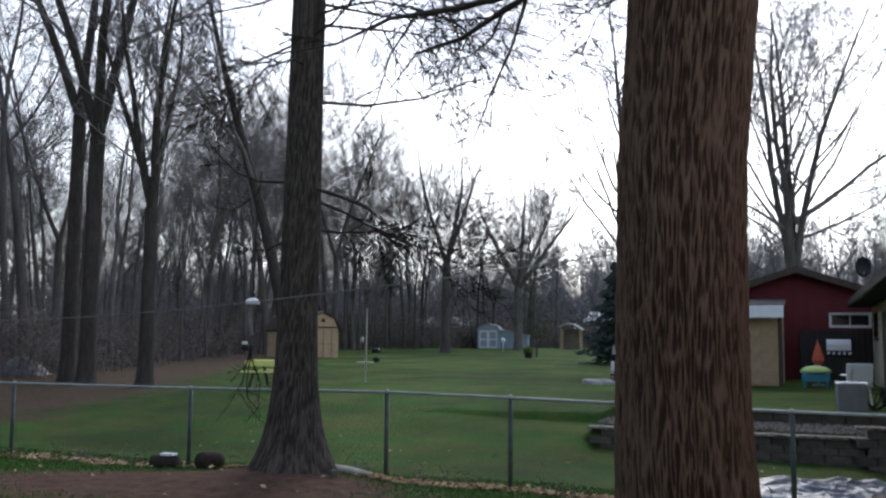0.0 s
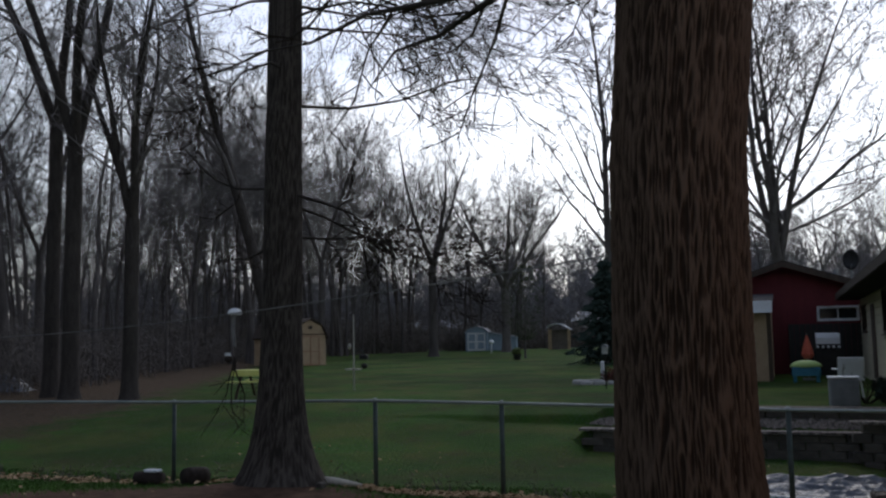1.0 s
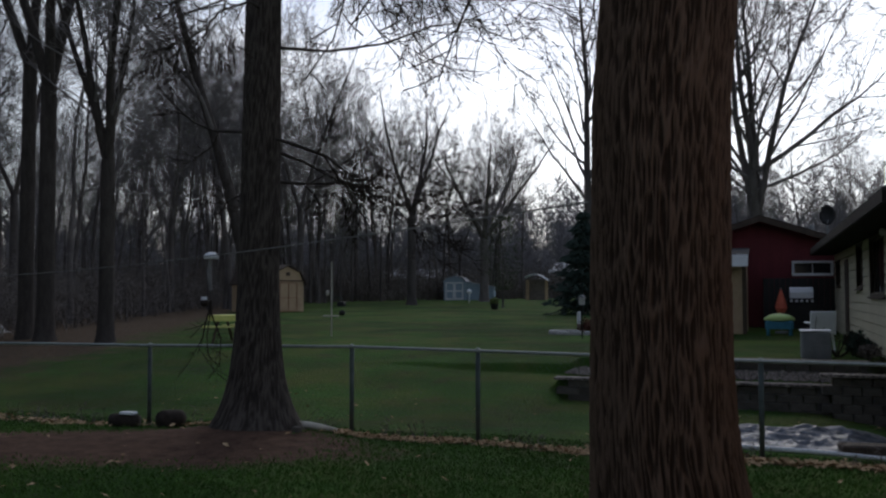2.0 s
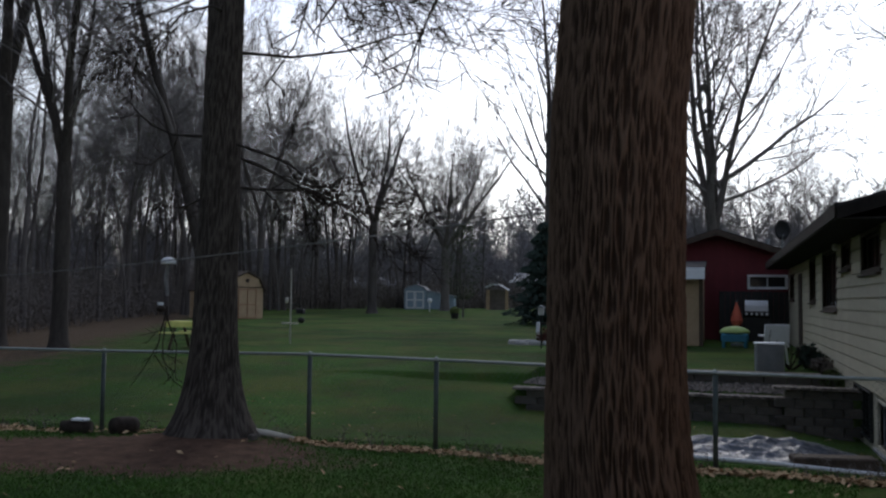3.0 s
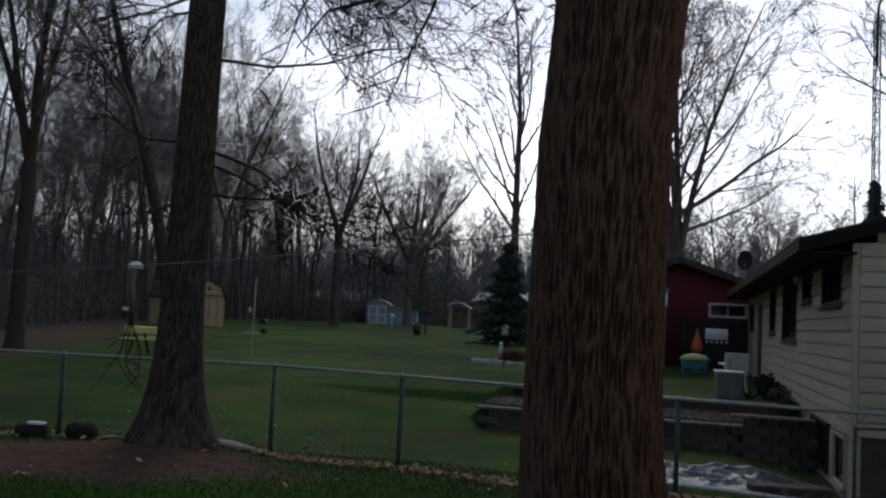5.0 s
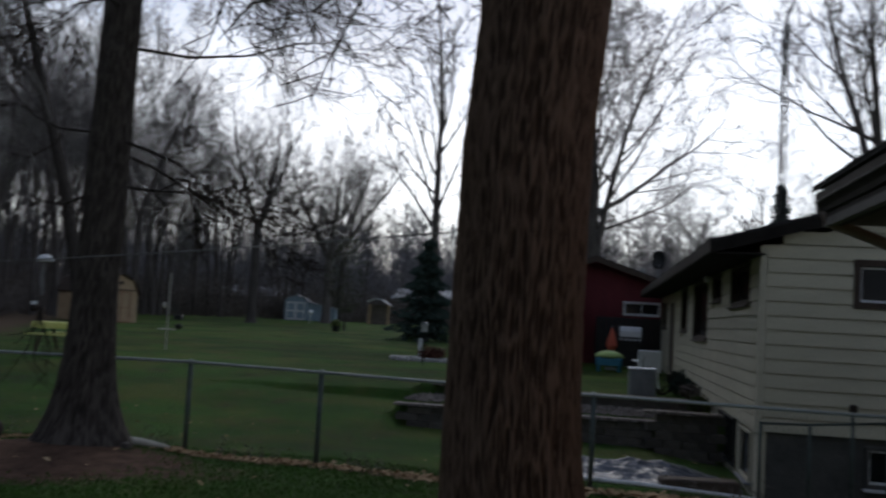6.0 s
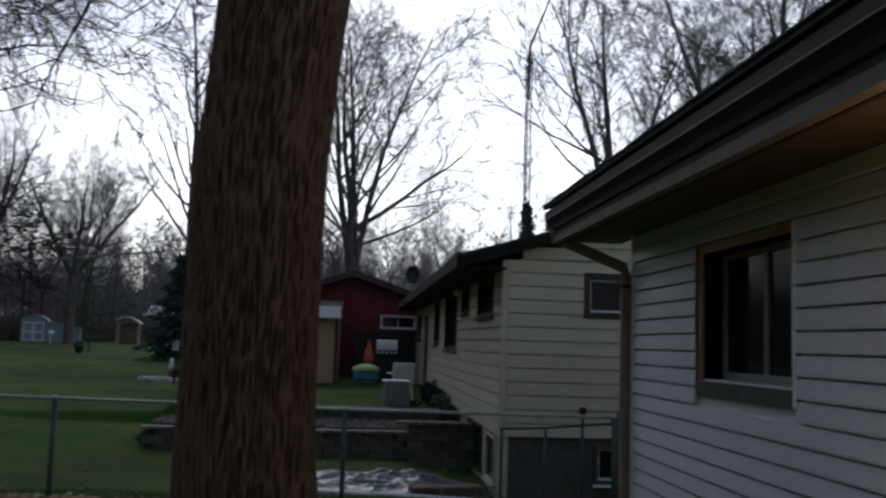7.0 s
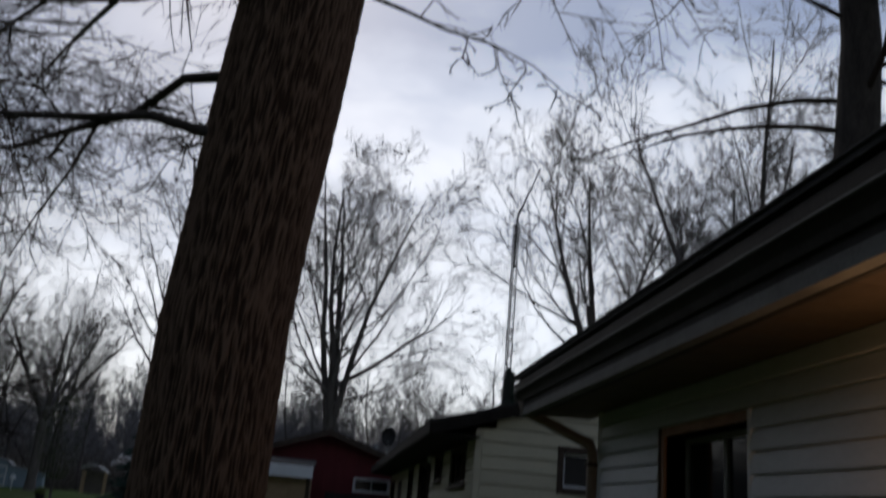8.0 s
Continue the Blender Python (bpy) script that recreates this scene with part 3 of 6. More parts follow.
WOOD = "tall bare woodland tree with grey-brown bark"
masters = [
    bare_tree("woodland_tree", WOOD, 11, 17, 0.16, first=0.42, kids=(12, 7, 6, 7)),
    bare_tree("woodland_tree", WOOD, 12, 19, 0.19, first=0.36, kids=(12, 7, 6, 7)),
    bare_tree("woodland_tree", WOOD, 13, 15, 0.12, first=0.30, kids=(12, 7, 6, 6)),
    bare_tree("woodland_tree", WOOD, 14, 18, 0.18, leaders=2, fork=0.33, kids=(8, 6, 6, 6), first=0.2),
    bare_tree("woodland_tree", WOOD, 15, 16, 0.13, first=0.42, kids=(12, 7, 6, 6)),
    bare_tree("budding_tree", "slender woodland tree with pale green spring buds", 16, 11, 0.11, first=0.22, kids=(12, 5, 4, 3), buds=True),
    bare_tree("budding_tree", "slender woodland tree with pale green spring buds", 17, 8, 0.07, first=0.15, kids=(12, 5, 4, 3), buds=True, fine=0.008),
    bare_tree("sapling", "thin bare sapling among the woods", 18, 7, 0.045, first=0.2, kids=(9, 4, 4), levels=3, fine=0.006),
]


def plant(master, x, y, rz, s=1.0, group="woodland trees"):
    o = copy_thing(master, Matrix.Translation((x, y, ground_z(x, y) - 0.05)) @ Matrix.Rotation(rz, 4, "Z") @ Matrix.Scale(s, 4))
    return tagged(o, group=group)


def place(ob, x, y, rz=0.0, s=1.0):
    ob.matrix_world = Matrix.Translation((x, y, ground_z(x, y) - 0.05)) @ Matrix.Rotation(rz, 4, "Z") @ Matrix.Scale(s, 4)
    return ob


def woods():
    rng = random.Random(5)
    spots = []

    def free(x, y, gap):
        return all((x - a) ** 2 + (y - b) ** 2 > gap * gap for a, b in spots)

    for i, mst in enumerate(masters):
        x, y = (-26 - 2.3 * i, 24 + 3.1 * i)
        place(mst, x, y, i)
        tagged(mst, group="woodland trees")
        spots.append((x, y))
    tries = 0
    made = 0
    while made < 105 and tries < 6000:
        tries += 1
        y = rng.uniform(27, 92)
        edge = -20.5 - 0.42 * max(y - 22, 0)
        x = edge - abs(rng.gauss(0, 1)) * (9 + 0.28 * y)
        if x < -y * 1.25 - 4 or not free(x, y, 1.9 + 0.012 * y):
            continue
        spots.append((x, y))
        k = rng.choices(range(8), (5, 5, 6, 4, 5, 5, 5, 4))[0]
        plant(masters[k], x, y, rng.uniform(0, 6.28), min(rng.uniform(0.8, 1.15), (0.25 * math.hypot(x, y) + 2.0) / 18 * rng.uniform(0.85, 1.1)))
        made += 1
    # the belt that closes the lawn
    for i in range(38):
        x = rng.uniform(-50, -26)
        y = 67 + max(0.0, x + 36) * 1.9 + abs(rng.gauss(0, 9))
        k = rng.choices(range(8), (5, 5, 6, 4, 5, 2, 1, 2))[0]
        plant(masters[k], x, y, rng.uniform(0, 6.28), rng.uniform(0.8, 1.08) * (1.0 if x < -28 else 0.8))
    for i in range(52):
        x = rng.uniform(-56, -20) if i < 22 else -9 + (i - 22) * 2.5
        y = (66 + max(0.0, (x + 36)) * 1.9 + abs(rng.gauss(0, 14)) if x < -20 else 100 + rng.uniform(0, 28))
        k = rng.choices(range(8), (5, 5, 5, 4, 5, 2, 1, 1))[0]
        plant(masters[k], x, y, rng.uniform(0, 6.28), rng.uniform(0.75, 1.0) if x < -20 else rng.uniform(0.5, 0.72))
    # tall trees that stand above the rest of the belt
    for b, d, k, sc in ((32.5, 62, 1, 1.1), (30.6, 66, 0, 1.2), (28.3, 72, 3, 1.3), (27.2, 86, 0, 1.3), (24.8, 84, 4, 1.2), (22.8, 86, 2, 1.1), (36.0, 56, 3, 0.95)):
        plant(masters[k], -d * math.sin(radians(b)), d * math.cos(radians(b)), b, sc)
    # behind the houses
    for i in range(34):
        x = -3 + i * 1.75 + rng.uniform(-1.2, 1.2)
        y = 60 + rng.uniform(-4, 45)
        plant(masters[rng.choice((0, 1, 2, 3, 4))], x, y, rng.uniform(0, 6.28), rng.uniform(0.55, 0.85))


woods()


def sliver(V, F, a, b, w, rng):
    u = (b - a).cross(Vector((rng.gauss(0, 1), rng.gauss(0, 1), rng.gauss(0, 1))))
    u = u.normalized() * w
    o = len(V)
    V += [tuple(a - u), tuple(a + u), tuple(b)]
    F.append((o, o + 1, o + 2))


def far_woods():
    """A band of trunks and twigs behind everything, its haze put into the grey colour."""
    rng = random.Random(9)
    V, F = [], []
    for i in range(2500):
        a = radians((rng.uniform(-45, 0), rng.uniform(-60, 52), rng.uniform(-4, 26))[i % 3])
        d = rng.uniform(108, 230)
        x, y = d * math.sin(a), d * math.cos(a)
        h = rng.uniform(7, 17)
        z0 = ground_z(x, y)
        r = rng.uniform(0.08, 0.2)
        top = Vector((x + rng.gauss(0, 0.6), y, z0 + h))
        sliver(V, F, Vector((x, y, z0 - 0.2)), top, r, rng)
        sliver(V, F, Vector((x, y, z0 - 0.2)), top, r, rng)
        for _ in range(30):
            t = rng.uniform(0.02, 1.0)
            b = Vector((x, y, z0 + h * t))
            u = rng.uniform(0, 6.28)
            L2 = h * 0.30 * (1.2 - t)
            e = b + Vector((math.cos(u) * L2, math.sin(u) * L2, L2 * rng.uniform(0.3, 1.6)))
            sliver(V, F, b, e, 0.07, rng)
            for _ in range(3):
                m = b.lerp(e, rng.uniform(0.2, 0.95))
                sliver(V, F, m, m + Vector((rng.gauss(0, 0.8), rng.gauss(0, 0.8), rng.uniform(0.1, 1.5))), 0.05, rng)
    tagged(new("far_woods", mesh_of("far_woods", V, F, M["far_twig"])), "distant belt of bare woods, paled with haze in its colour", "woods", kind="stuff")


def side_woods():
    """The same wood, added unseen round the yard's open side to block low sky light."""
    rng = random.Random(29)
    V, F = [], []
    for i in range(1300):
        a = radians(rng.uniform(-165, -62))
        d = rng.uniform(30, 70)
        x, y = d * math.sin(a), d * math.cos(a)
        h = rng.uniform(11, 19)
        z0 = ground_z(x, y)
        top = Vector((x + rng.gauss(0, 0.6), y, z0 + h))
        for _ in range(2):
            sliver(V, F, Vector((x, y, z0 - 0.2)), top, 0.2, rng)
        for _ in range(26):
            t = rng.uniform(0.02, 1.0)
            b = Vector((x, y, z0 + h * t))
            u = rng.uniform(0, 6.28)
            L2 = h * 0.28 * (1.2 - t)
            e = b + Vector((math.cos(u) * L2, math.sin(u) * L2, L2 * rng.uniform(0.3, 1.6)))
            sliver(V, F, b, e, 0.06, rng)
            for _ in range(3):
                m = b.lerp(e, rng.uniform(0.2, 0.95))
                sliver(V, F, m, m + Vector((rng.gauss(0, 0.8), rng.gauss(0, 0.8), rng.uniform(0.1, 1.5))), 0.05, rng)
    tagged(new("side_woods", mesh_of("side_woods", V, F, M["brush"])), "unseen bare grey-brown woods added to block low sky", "woods", kind="stuff")


side_woods()


def undergrowth():
    """Brush between the trunks of the wood and along the end of the lawn."""
    rng = random.Random(19)
    V, F = [], []
    for i in range(8200):
        if i % 2:
            y = rng.uniform(20, 100)
            x = -21.5 - 0.45 * max(y - 22, 0) - abs(rng.gauss(0, 1)) * (8 + 0.3 * y)
        else:
            x = rng.uniform(-58, 8) if i % 4 else rng.uniform(0, 70)
            y = 70 + max(0.0, x + 36) * 1.6 + abs(rng.gauss(0, 10)) if x < -18 else rng.uniform(96, 114)
        if x < -1.35 * y - 3:
            continue
        z = ground_z(x, y)
        h = rng.uniform(0.8, 4.2) * (0.8 if i % 2 else 1.15)
        for _ in range(3):
            b = Vector((x + rng.gauss(0, 0.3), y + rng.gauss(0, 0.3), z - 0.05))
            e = b + Vector((rng.gauss(0, 0.25) * h, rng.gauss(0, 0.25) * h, h * rng.uniform(0.6, 1.1)))
            sliver(V, F, b, e, 0.010 + 0.0003 * y, rng)
            for _ in range(8):
                m = b.lerp(e, rng.uniform(0.15, 1))
                sliver(V, F, m, m + Vector((rng.gauss(0, 0.4), rng.gauss(0, 0.4), rng.uniform(0, 0.6))), 0.006 + 0.0003 * y, rng)
    tagged(new("undergrowth", mesh_of("undergrowth", V, F, M["brush"])), "tangled grey-brown brush between the trunks", "undergrowth", kind="stuff")


undergrowth()
far_woods()

# single trees that stand out against the sky
place(bare_tree("spreading_tree", "large bare tree with several upright limbs behind the red building", 31, 20, 0.36, leaders=4, fork=0.24, kids=(11, 8, 6, 9), first=0.1, angle=(26, 60), ratio=(0.38, 0.60), rise=0.06, spread=0.22, fine=0.013, extra=[((0.1, 0, 7.4), (1, -0.1, 0.52), 9.4, 0.15), ((0.1, 0, 6.4), (1, 0.2, 0.32), 6.5, 0.10), ((0, 0, 6.0), (-0.8, 0.2, 0.9), 6.0, 0.08)]), -0.3, 50, 0.0)
place(bare_tree("spreading_tree", "broad bare tree with a forked crown over the lawn's end", 32, 15.5, 0.38, leaders=5, fork=0.36, kids=(8, 5, 4, 5), first=0.12, angle=(26, 58), ratio=(0.34, 0.56), rise=0.05, wob=0.13, spread=0.75, fine=0.012), -22.6, 75, 1.1)
place(bare_tree("spreading_tree", "tall bare tree with a forked trunk at the lawn's edge", 33, 17, 0.33, leaders=3, fork=0.40, kids=(8, 5, 4, 5), first=0.15, angle=(26, 56), ratio=(0.30, 0.50), rise=0.05, wob=0.13, spread=0.30, fine=0.012), -25.0, 64, 2.1)
place(bare_tree("leaning_tree", "slender leaning bare tree with pale fine twigs", 34, 21, 0.30, first=0.25, kids=(20, 9, 7, 7), angle=(28, 55), lean=(0.10, 0), fine=0.013, ratio=(0.26, 0.42)), -9.3, 52, 0.0)
place(bare_tree("tall_tree", "dark bare tree with a forked trunk at the wood's edge", 35, 21, 0.25, leaders=3, fork=0.36, kids=(8, 5, 4, 5), first=0.2, angle=(25, 52), spread=0.3, mats=("bark_dark", "twig")), -19.5, 21.0, 0.2)
place(bare_tree("tall_tree", "dark bare tree with a forked trunk at the wood's edge", 36, 20, 0.22, leaders=2, fork=0.42, kids=(8, 5, 4, 5), first=0.2, angle=(25, 52), spread=0.3, mats=("bark_dark", "twig")), -20.7, 21.5, 1.0)
place(bare_tree("tall_tree", "dark bare tree with a leaning trunk at the wood's edge", 37, 18, 0.24, first=0.3, kids=(9, 5, 4, 4), lean=(-0.19, 0), angle=(20, 45), mats=("bark_dark", "twig")), -16.3, 27, 0.0)
place(bare_tree("tall_tree", "straight dark bare tree standing in leaf litter", 42, 12.5, 0.21, leaders=5, fork=0.42, spread=0.24, first=0.12, kids=(8, 6, 5, 5), thin=0.36, angle=(22, 48), mats=("bark_dark", "twig")), -17.2, 20.8, 0.4)
place(bare_tree("roadside_tree", "bare tree behind the white house's roof", 38, 17, 0.30, leaders=3, fork=0.3, kids=(10, 8, 7, 8), first=0.15, spread=0.38, angle=(25, 55)), 10.6, 36, 0.3)
place(bare_tree("roadside_tree", "bare tree behind the white house's roof", 39, 18, 0.34, leaders=4, fork=0.3, kids=(10, 8, 7, 8), first=0.15, spread=0.42, angle=(25, 55)), 16.5, 38, 1.4)
place(bare_tree("roadside_tree", "bare tree behind the white house's roof", 40, 16, 0.30, leaders=3, fork=0.35, kids=(10, 8, 7, 8), first=0.15, spread=0.42), 20.5, 34, 2.0)
place(bare_tree("roadside_tree", "tall bare tree behind the white house's roof", 43, 17.5, 0.28, leaders=4, fork=0.28, kids=(9, 7, 6, 8), first=0.15, spread=0.36, angle=(25, 55)), 14.3, 29.5, 0.9)
place(bare_tree("dark_trunk_tree", "dark straight trunk with drooping twigs beside the white house", 41, 22, 0.40, thin=0.16, first=0.3, kids=(46, 10, 7, 6), angle=(45, 85), rise=-0.07, ratio=(0.15, 0.30), wob=0.15, mats=("bark_dark", "twig_dark"), fine=0.006), 6.47, 10.78, 0.0)


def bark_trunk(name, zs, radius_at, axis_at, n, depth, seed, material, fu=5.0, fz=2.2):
    """A trunk whose bark ridges are real relief; the relief is kept as an attribute that also darkens the furrows'
    colour.
    """
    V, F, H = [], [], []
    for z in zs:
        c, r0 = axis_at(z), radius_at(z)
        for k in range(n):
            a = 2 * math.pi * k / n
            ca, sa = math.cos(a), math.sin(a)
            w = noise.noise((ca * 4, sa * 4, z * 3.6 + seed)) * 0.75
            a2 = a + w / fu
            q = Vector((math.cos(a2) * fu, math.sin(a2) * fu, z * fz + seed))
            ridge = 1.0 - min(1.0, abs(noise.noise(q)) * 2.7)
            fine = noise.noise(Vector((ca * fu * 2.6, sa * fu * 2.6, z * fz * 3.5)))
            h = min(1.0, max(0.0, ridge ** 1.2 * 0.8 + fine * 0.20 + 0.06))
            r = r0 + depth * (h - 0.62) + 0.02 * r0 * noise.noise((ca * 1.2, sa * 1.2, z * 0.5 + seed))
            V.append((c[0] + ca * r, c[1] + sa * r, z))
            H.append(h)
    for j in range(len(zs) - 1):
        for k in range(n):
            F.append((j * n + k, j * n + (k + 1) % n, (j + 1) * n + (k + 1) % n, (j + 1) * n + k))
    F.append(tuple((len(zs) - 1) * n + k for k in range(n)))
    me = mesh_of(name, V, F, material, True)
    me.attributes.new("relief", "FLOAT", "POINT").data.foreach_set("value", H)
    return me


def limb(wood, twigs, p, d, length, r, seed, kids=(7, 5, 4), rise=0.02, wob=0.11, fine=0.006, angle=(25, 60), ratio=(0.3, 0.5)):
    cfg = dict(kids=(0, *kids), angle=angle, ratio=ratio, rise=rise, wob=wob, fine=fine, levels=len(kids) + 1, first=0.2, tips=[], split=2, thin=0.5, ribbon=False)
    grow(wood, twigs, Vector(p), Vector(d), length, r, 1, random.Random(seed), cfg)


def near_tree():
    root = thing("ash_tree", "large near tree with deeply furrowed reddish-brown bark", "tree")
    axis = lambda z: (-0.463 + 0.0214 * z + 0.062 * max(z - 2.4, 0) + 0.052 * math.exp(-max(z - 0.73, 0) / 0.33), 4.125)
    rad = lambda z: 0.293 + 0.037 * math.exp(-(z - 0.75) / 0.35) + 0.016 * step(2.8, 3.6, z) - 0.012 * max(z - 4.5, 0) + 0.12 * math.exp(-(z + 0.1) / 0.2)
    zs = [-0.2 + 0.022 * i for i in range(204)] + [4.3 + 0.6 * i for i in range(16)]
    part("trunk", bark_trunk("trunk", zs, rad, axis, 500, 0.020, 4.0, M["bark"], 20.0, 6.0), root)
    wood, twigs = ([], []), ([], [])
    for i, (z, dx, dy, dz, L2, r) in enumerate([(4.35, -1, 0.35, 0.02, 3.4, 0.06), (4.9, -0.8, 0.7, 0.15, 3.0, 0.05), (5.1, 0.6, 0.9, 0.1, 3.0, 0.05), (5.6, -0.3, 1, 0.1, 3.2, 0.05), (5.9, 0.9, 0.3, 0.25, 3.4, 0.06), (6.4, -0.9, -0.2, 0.3, 3.4, 0.06), (7.2, 0.1, 1, 0.4, 3.4, 0.06), (7.6, -0.7, 0.6, 0.5, 3.4, 0.06), (8.3, 0.8, -0.5, 0.6, 3.4, 0.06), (9.5, -0.5, -0.6, 0.9, 3.4, 0.06)]):
        limb(wood, twigs, (axis(z)[0], 4.125, z), (dx, dy, dz), L2, r, 60 + i, kids=(7, 5, 4), rise=-0.02, wob=0.16, fine=0.004)
    for i, (p, d, L2, r) in enumerate([((-0.55, 4.0, 3.27), (-1, 0.2, 0.22), 2.6, 0.03), ((-0.5, 4.3, 3.75), (-0.75, 0.65, 0.08), 2.6, 0.035), ((-0.2, 4.3, 4.45), (0.45, 0.75, 0.0), 1.7, 0.016), ((-0.35, 4.35, 3.9), (-0.1, 1, 0.05), 2.0, 0.03), ((-0.5, 3.9, 4.0), (-0.9, -0.3, 0.15), 2.4, 0.04)]):
        limb(wood, twigs, p, d, L2, r, 160 + i, kids=(8, 5, 4), rise=-0.04, wob=0.26, fine=0.0045, angle=(30, 80), ratio=(0.25, 0.45))
    part("limb", mesh_of("limb", *wood, M["bark_dark"], True), root)
    part("crown", mesh_of("crown", *twigs, M["twig_dark"]), root, "thin dark drooping twigs")


near_tree()


def fence_tree():
    bx, by = -6.09, 10.25
    gz = ground_z(bx, by)
    root = thing("yard_tree", "dark straight tree with a flared base beside the fence", "tree", bx, by, 0)
    axis = lambda z: (0.012 * z, 0)
    rad = lambda z: 0.275 - 0.009 * z + 0.25 * math.exp(-(z - gz) / 0.36) + 0.05 * math.exp(-((z - gz - 0.1) / 1.0) ** 2)
    zs = [gz - 0.25 + 0.06 * i for i in range(100)] + [gz + 5.8 + 0.6 * i for i in range(16)]
    part("trunk", bark_trunk("trunk", zs, rad, axis, 160, 0.013, 9.0, M["bark_yard"], 11.0, 4.5), root)
    wood, twigs = ([], []), ([], [])
    rng = random.Random(77)
    plan = [(4.72, 1, 0.15, -0.03, 4.2), (3.55, 1, -0.1, -0.20, 2.7), (3.4, 0.9, 0.4, -0.16, 2.5), (3.0, 0.8, 0.5, -0.16, 1.8), (5.9, 1, -0.2, -0.12, 4.0), (6.3, 0.9, 0.5, -0.05, 4.0), (6.8, 1, 0.0, -0.05, 4.2), (5.6, 0.8, -0.6, 0.0, 3.2),
            (3.65, -1, 0.2, -0.08, 1.9), (2.9, -0.8, 0.2, -0.2, 1.5), (5.6, -0.9, 0.4, 0.1, 2.4), (6.2, -1, 0.1, 0.2, 2.8), (5.2, 0.3, -1, 0.1, 2.0)]
    for k in range(6):
        a = rng.uniform(-0.9, 0.9)
        plan.append((5.8 + k * 0.3, math.cos(a), math.sin(a), rng.uniform(-0.1, 0.3), rng.uniform(2.2, 3.6)))
    for k in range(12):
        a = rng.uniform(0, 6.28)
        plan.append((6.4 + k * 0.55, math.cos(a), math.sin(a), 0.3 + 0.05 * k, 3.2 - 0.1 * k))
    for i, (z, dx, dy, dz, L2) in enumerate(plan):
        limb(wood, twigs, (axis(z)[0] + 0.15 * dx, 0.15 * dy, z), (dx, dy, dz), L2, 0.022, 80 + i, kids=(13, 9, 8) if dx > 0 else (8, 5, 5), rise=-0.02 if z > 5 else 0.04, wob=0.17, fine=0.004, angle=(20, 60), ratio=(0.32, 0.55))
    part("limb", mesh_of("limb", *wood, M["bark_dark"], True), root)
    part("crown", mesh_of("crown", *twigs, M["twig_dark"]), root, "dense dark bare twigs")


fence_tree()


def spruce(x, y, h, w, seed):
    rng = random.Random(seed)
    root = thing("spruce", "dark dense blue-green spruce at the lawn's edge", "tree", x, y, ground_z(x, y))
    part("trunk", Shape().tube([(0, 0, -0.1), (0, 0, h * 0.5), (0, 0, h * 0.97)], [0.16, 0.1, 0.02], 8).mesh("trunk", M["bark_wood"]), root)
    V, F = [], []
    for i in range(2600):
        t = rng.random() ** 0.75
        z = h * (1 - t) * 0.97 + 0.15
        rr = w * (0.08 + 0.92 * t) * math.sqrt(rng.random()) * (0.85 + 0.3 * math.sin(z * 9))
        a = rng.uniform(0, 6.28)
        c = Vector((rr * math.cos(a), rr * math.sin(a), z - 0.18 * rr))
        L2 = rng.uniform(0.16, 0.34)
        out = Vector((math.cos(a), math.sin(a), rng.uniform(-0.6, 0.1))) * L2
        s = Vector((-math.sin(a), math.cos(a), rng.uniform(-0.3, 0.3))) * L2 * 0.35
        o = len(V)
        V += [tuple(c - s), tuple(c + s), tuple(c + out), tuple(c + Vector((0, 0, L2 * 0.4)))]
        F += [(o, o + 1, o + 2), (o, o + 2, o + 3), (o + 1, o + 3, o + 2)]
    part("crown", mesh_of("crown", V, F, M["needle"]), root)


spruce(-8.6, 46, 5.2, 2.0, 3)
spruce(8.3, 44, 8.4, 1.3, 4)


def leafy_bush(name, label, x, y, w, h, material, seed, n=500, z0=None, leaf=0.07):
    rng = random.Random(seed)
    root = thing(name, label, "shrub", x, y, ground_z(x, y) if z0 is None else z0)
    st = Shape()
    for k in range(7):
        a = k * 0.9 + rng.random()
        st.tube([(0, 0, 0), (math.cos(a) * w * 0.25, math.sin(a) * w * 0.25, h * 0.5), (math.cos(a) * w * 0.42, math.sin(a) * w * 0.42, h * 0.85)], [0.02, 0.014, 0.006], 4)
    part("stem", st.raw("stem", M["bark_dark"]), root)
    V, F = [], []
    for i in range(n):
        d = Vector((rng.gauss(0, 1), rng.gauss(0, 1), rng.gauss(0, 1))).normalized() * rng.random() ** 0.4 * rng.uniform(0.75, 1.1)
        c = Vector((d.x * w / 2, d.y * w / 2, h * 0.52 + d.z * h * 0.48))
        o = len(V)
        for _ in range(3):
            V.append(tuple(c + Vector((rng.uniform(-leaf, leaf), rng.uniform(-leaf, leaf), rng.uniform(-leaf, leaf)))))
        F.append((o, o + 1, o + 2))
    part("leaves", mesh_of("leaves", V, F, M[material]), root)
    return root


def young_tree(x, y):
    rng = random.Random(21)
    root = bare_tree("young_tree", "small soft-green weeping young tree on the lawn", 22, 6.2, 0.06, first=0.25, kids=(14, 6, 4, 3), angle=(40, 75), rise=-0.02, fine=0.008, buds=False)
    place(root, x, y)
    V, F = [], []
    for i in range(1500):
        z = rng.uniform(1.2, 6.2)
        rr = 1.5 * math.sin(min(1, (z - 0.9) / 5.6) * math.pi) ** 0.6 * math.sqrt(rng.random())
        a = rng.uniform(0, 6.28)
        c = Vector((rr * math.cos(a), rr * math.sin(a), z))
        o = len(V)
        for _ in range(3):
            V.append(tuple(c + Vector((rng.uniform(-0.08, 0.08), rng.uniform(-0.08, 0.08), rng.uniform(-0.1, 0.1)))))
        F.append((o, o + 1, o + 2))
    part("leaves", mesh_of("leaves", V, F, M["soft_leaf"]), root)


young_tree(-16.2, 58)


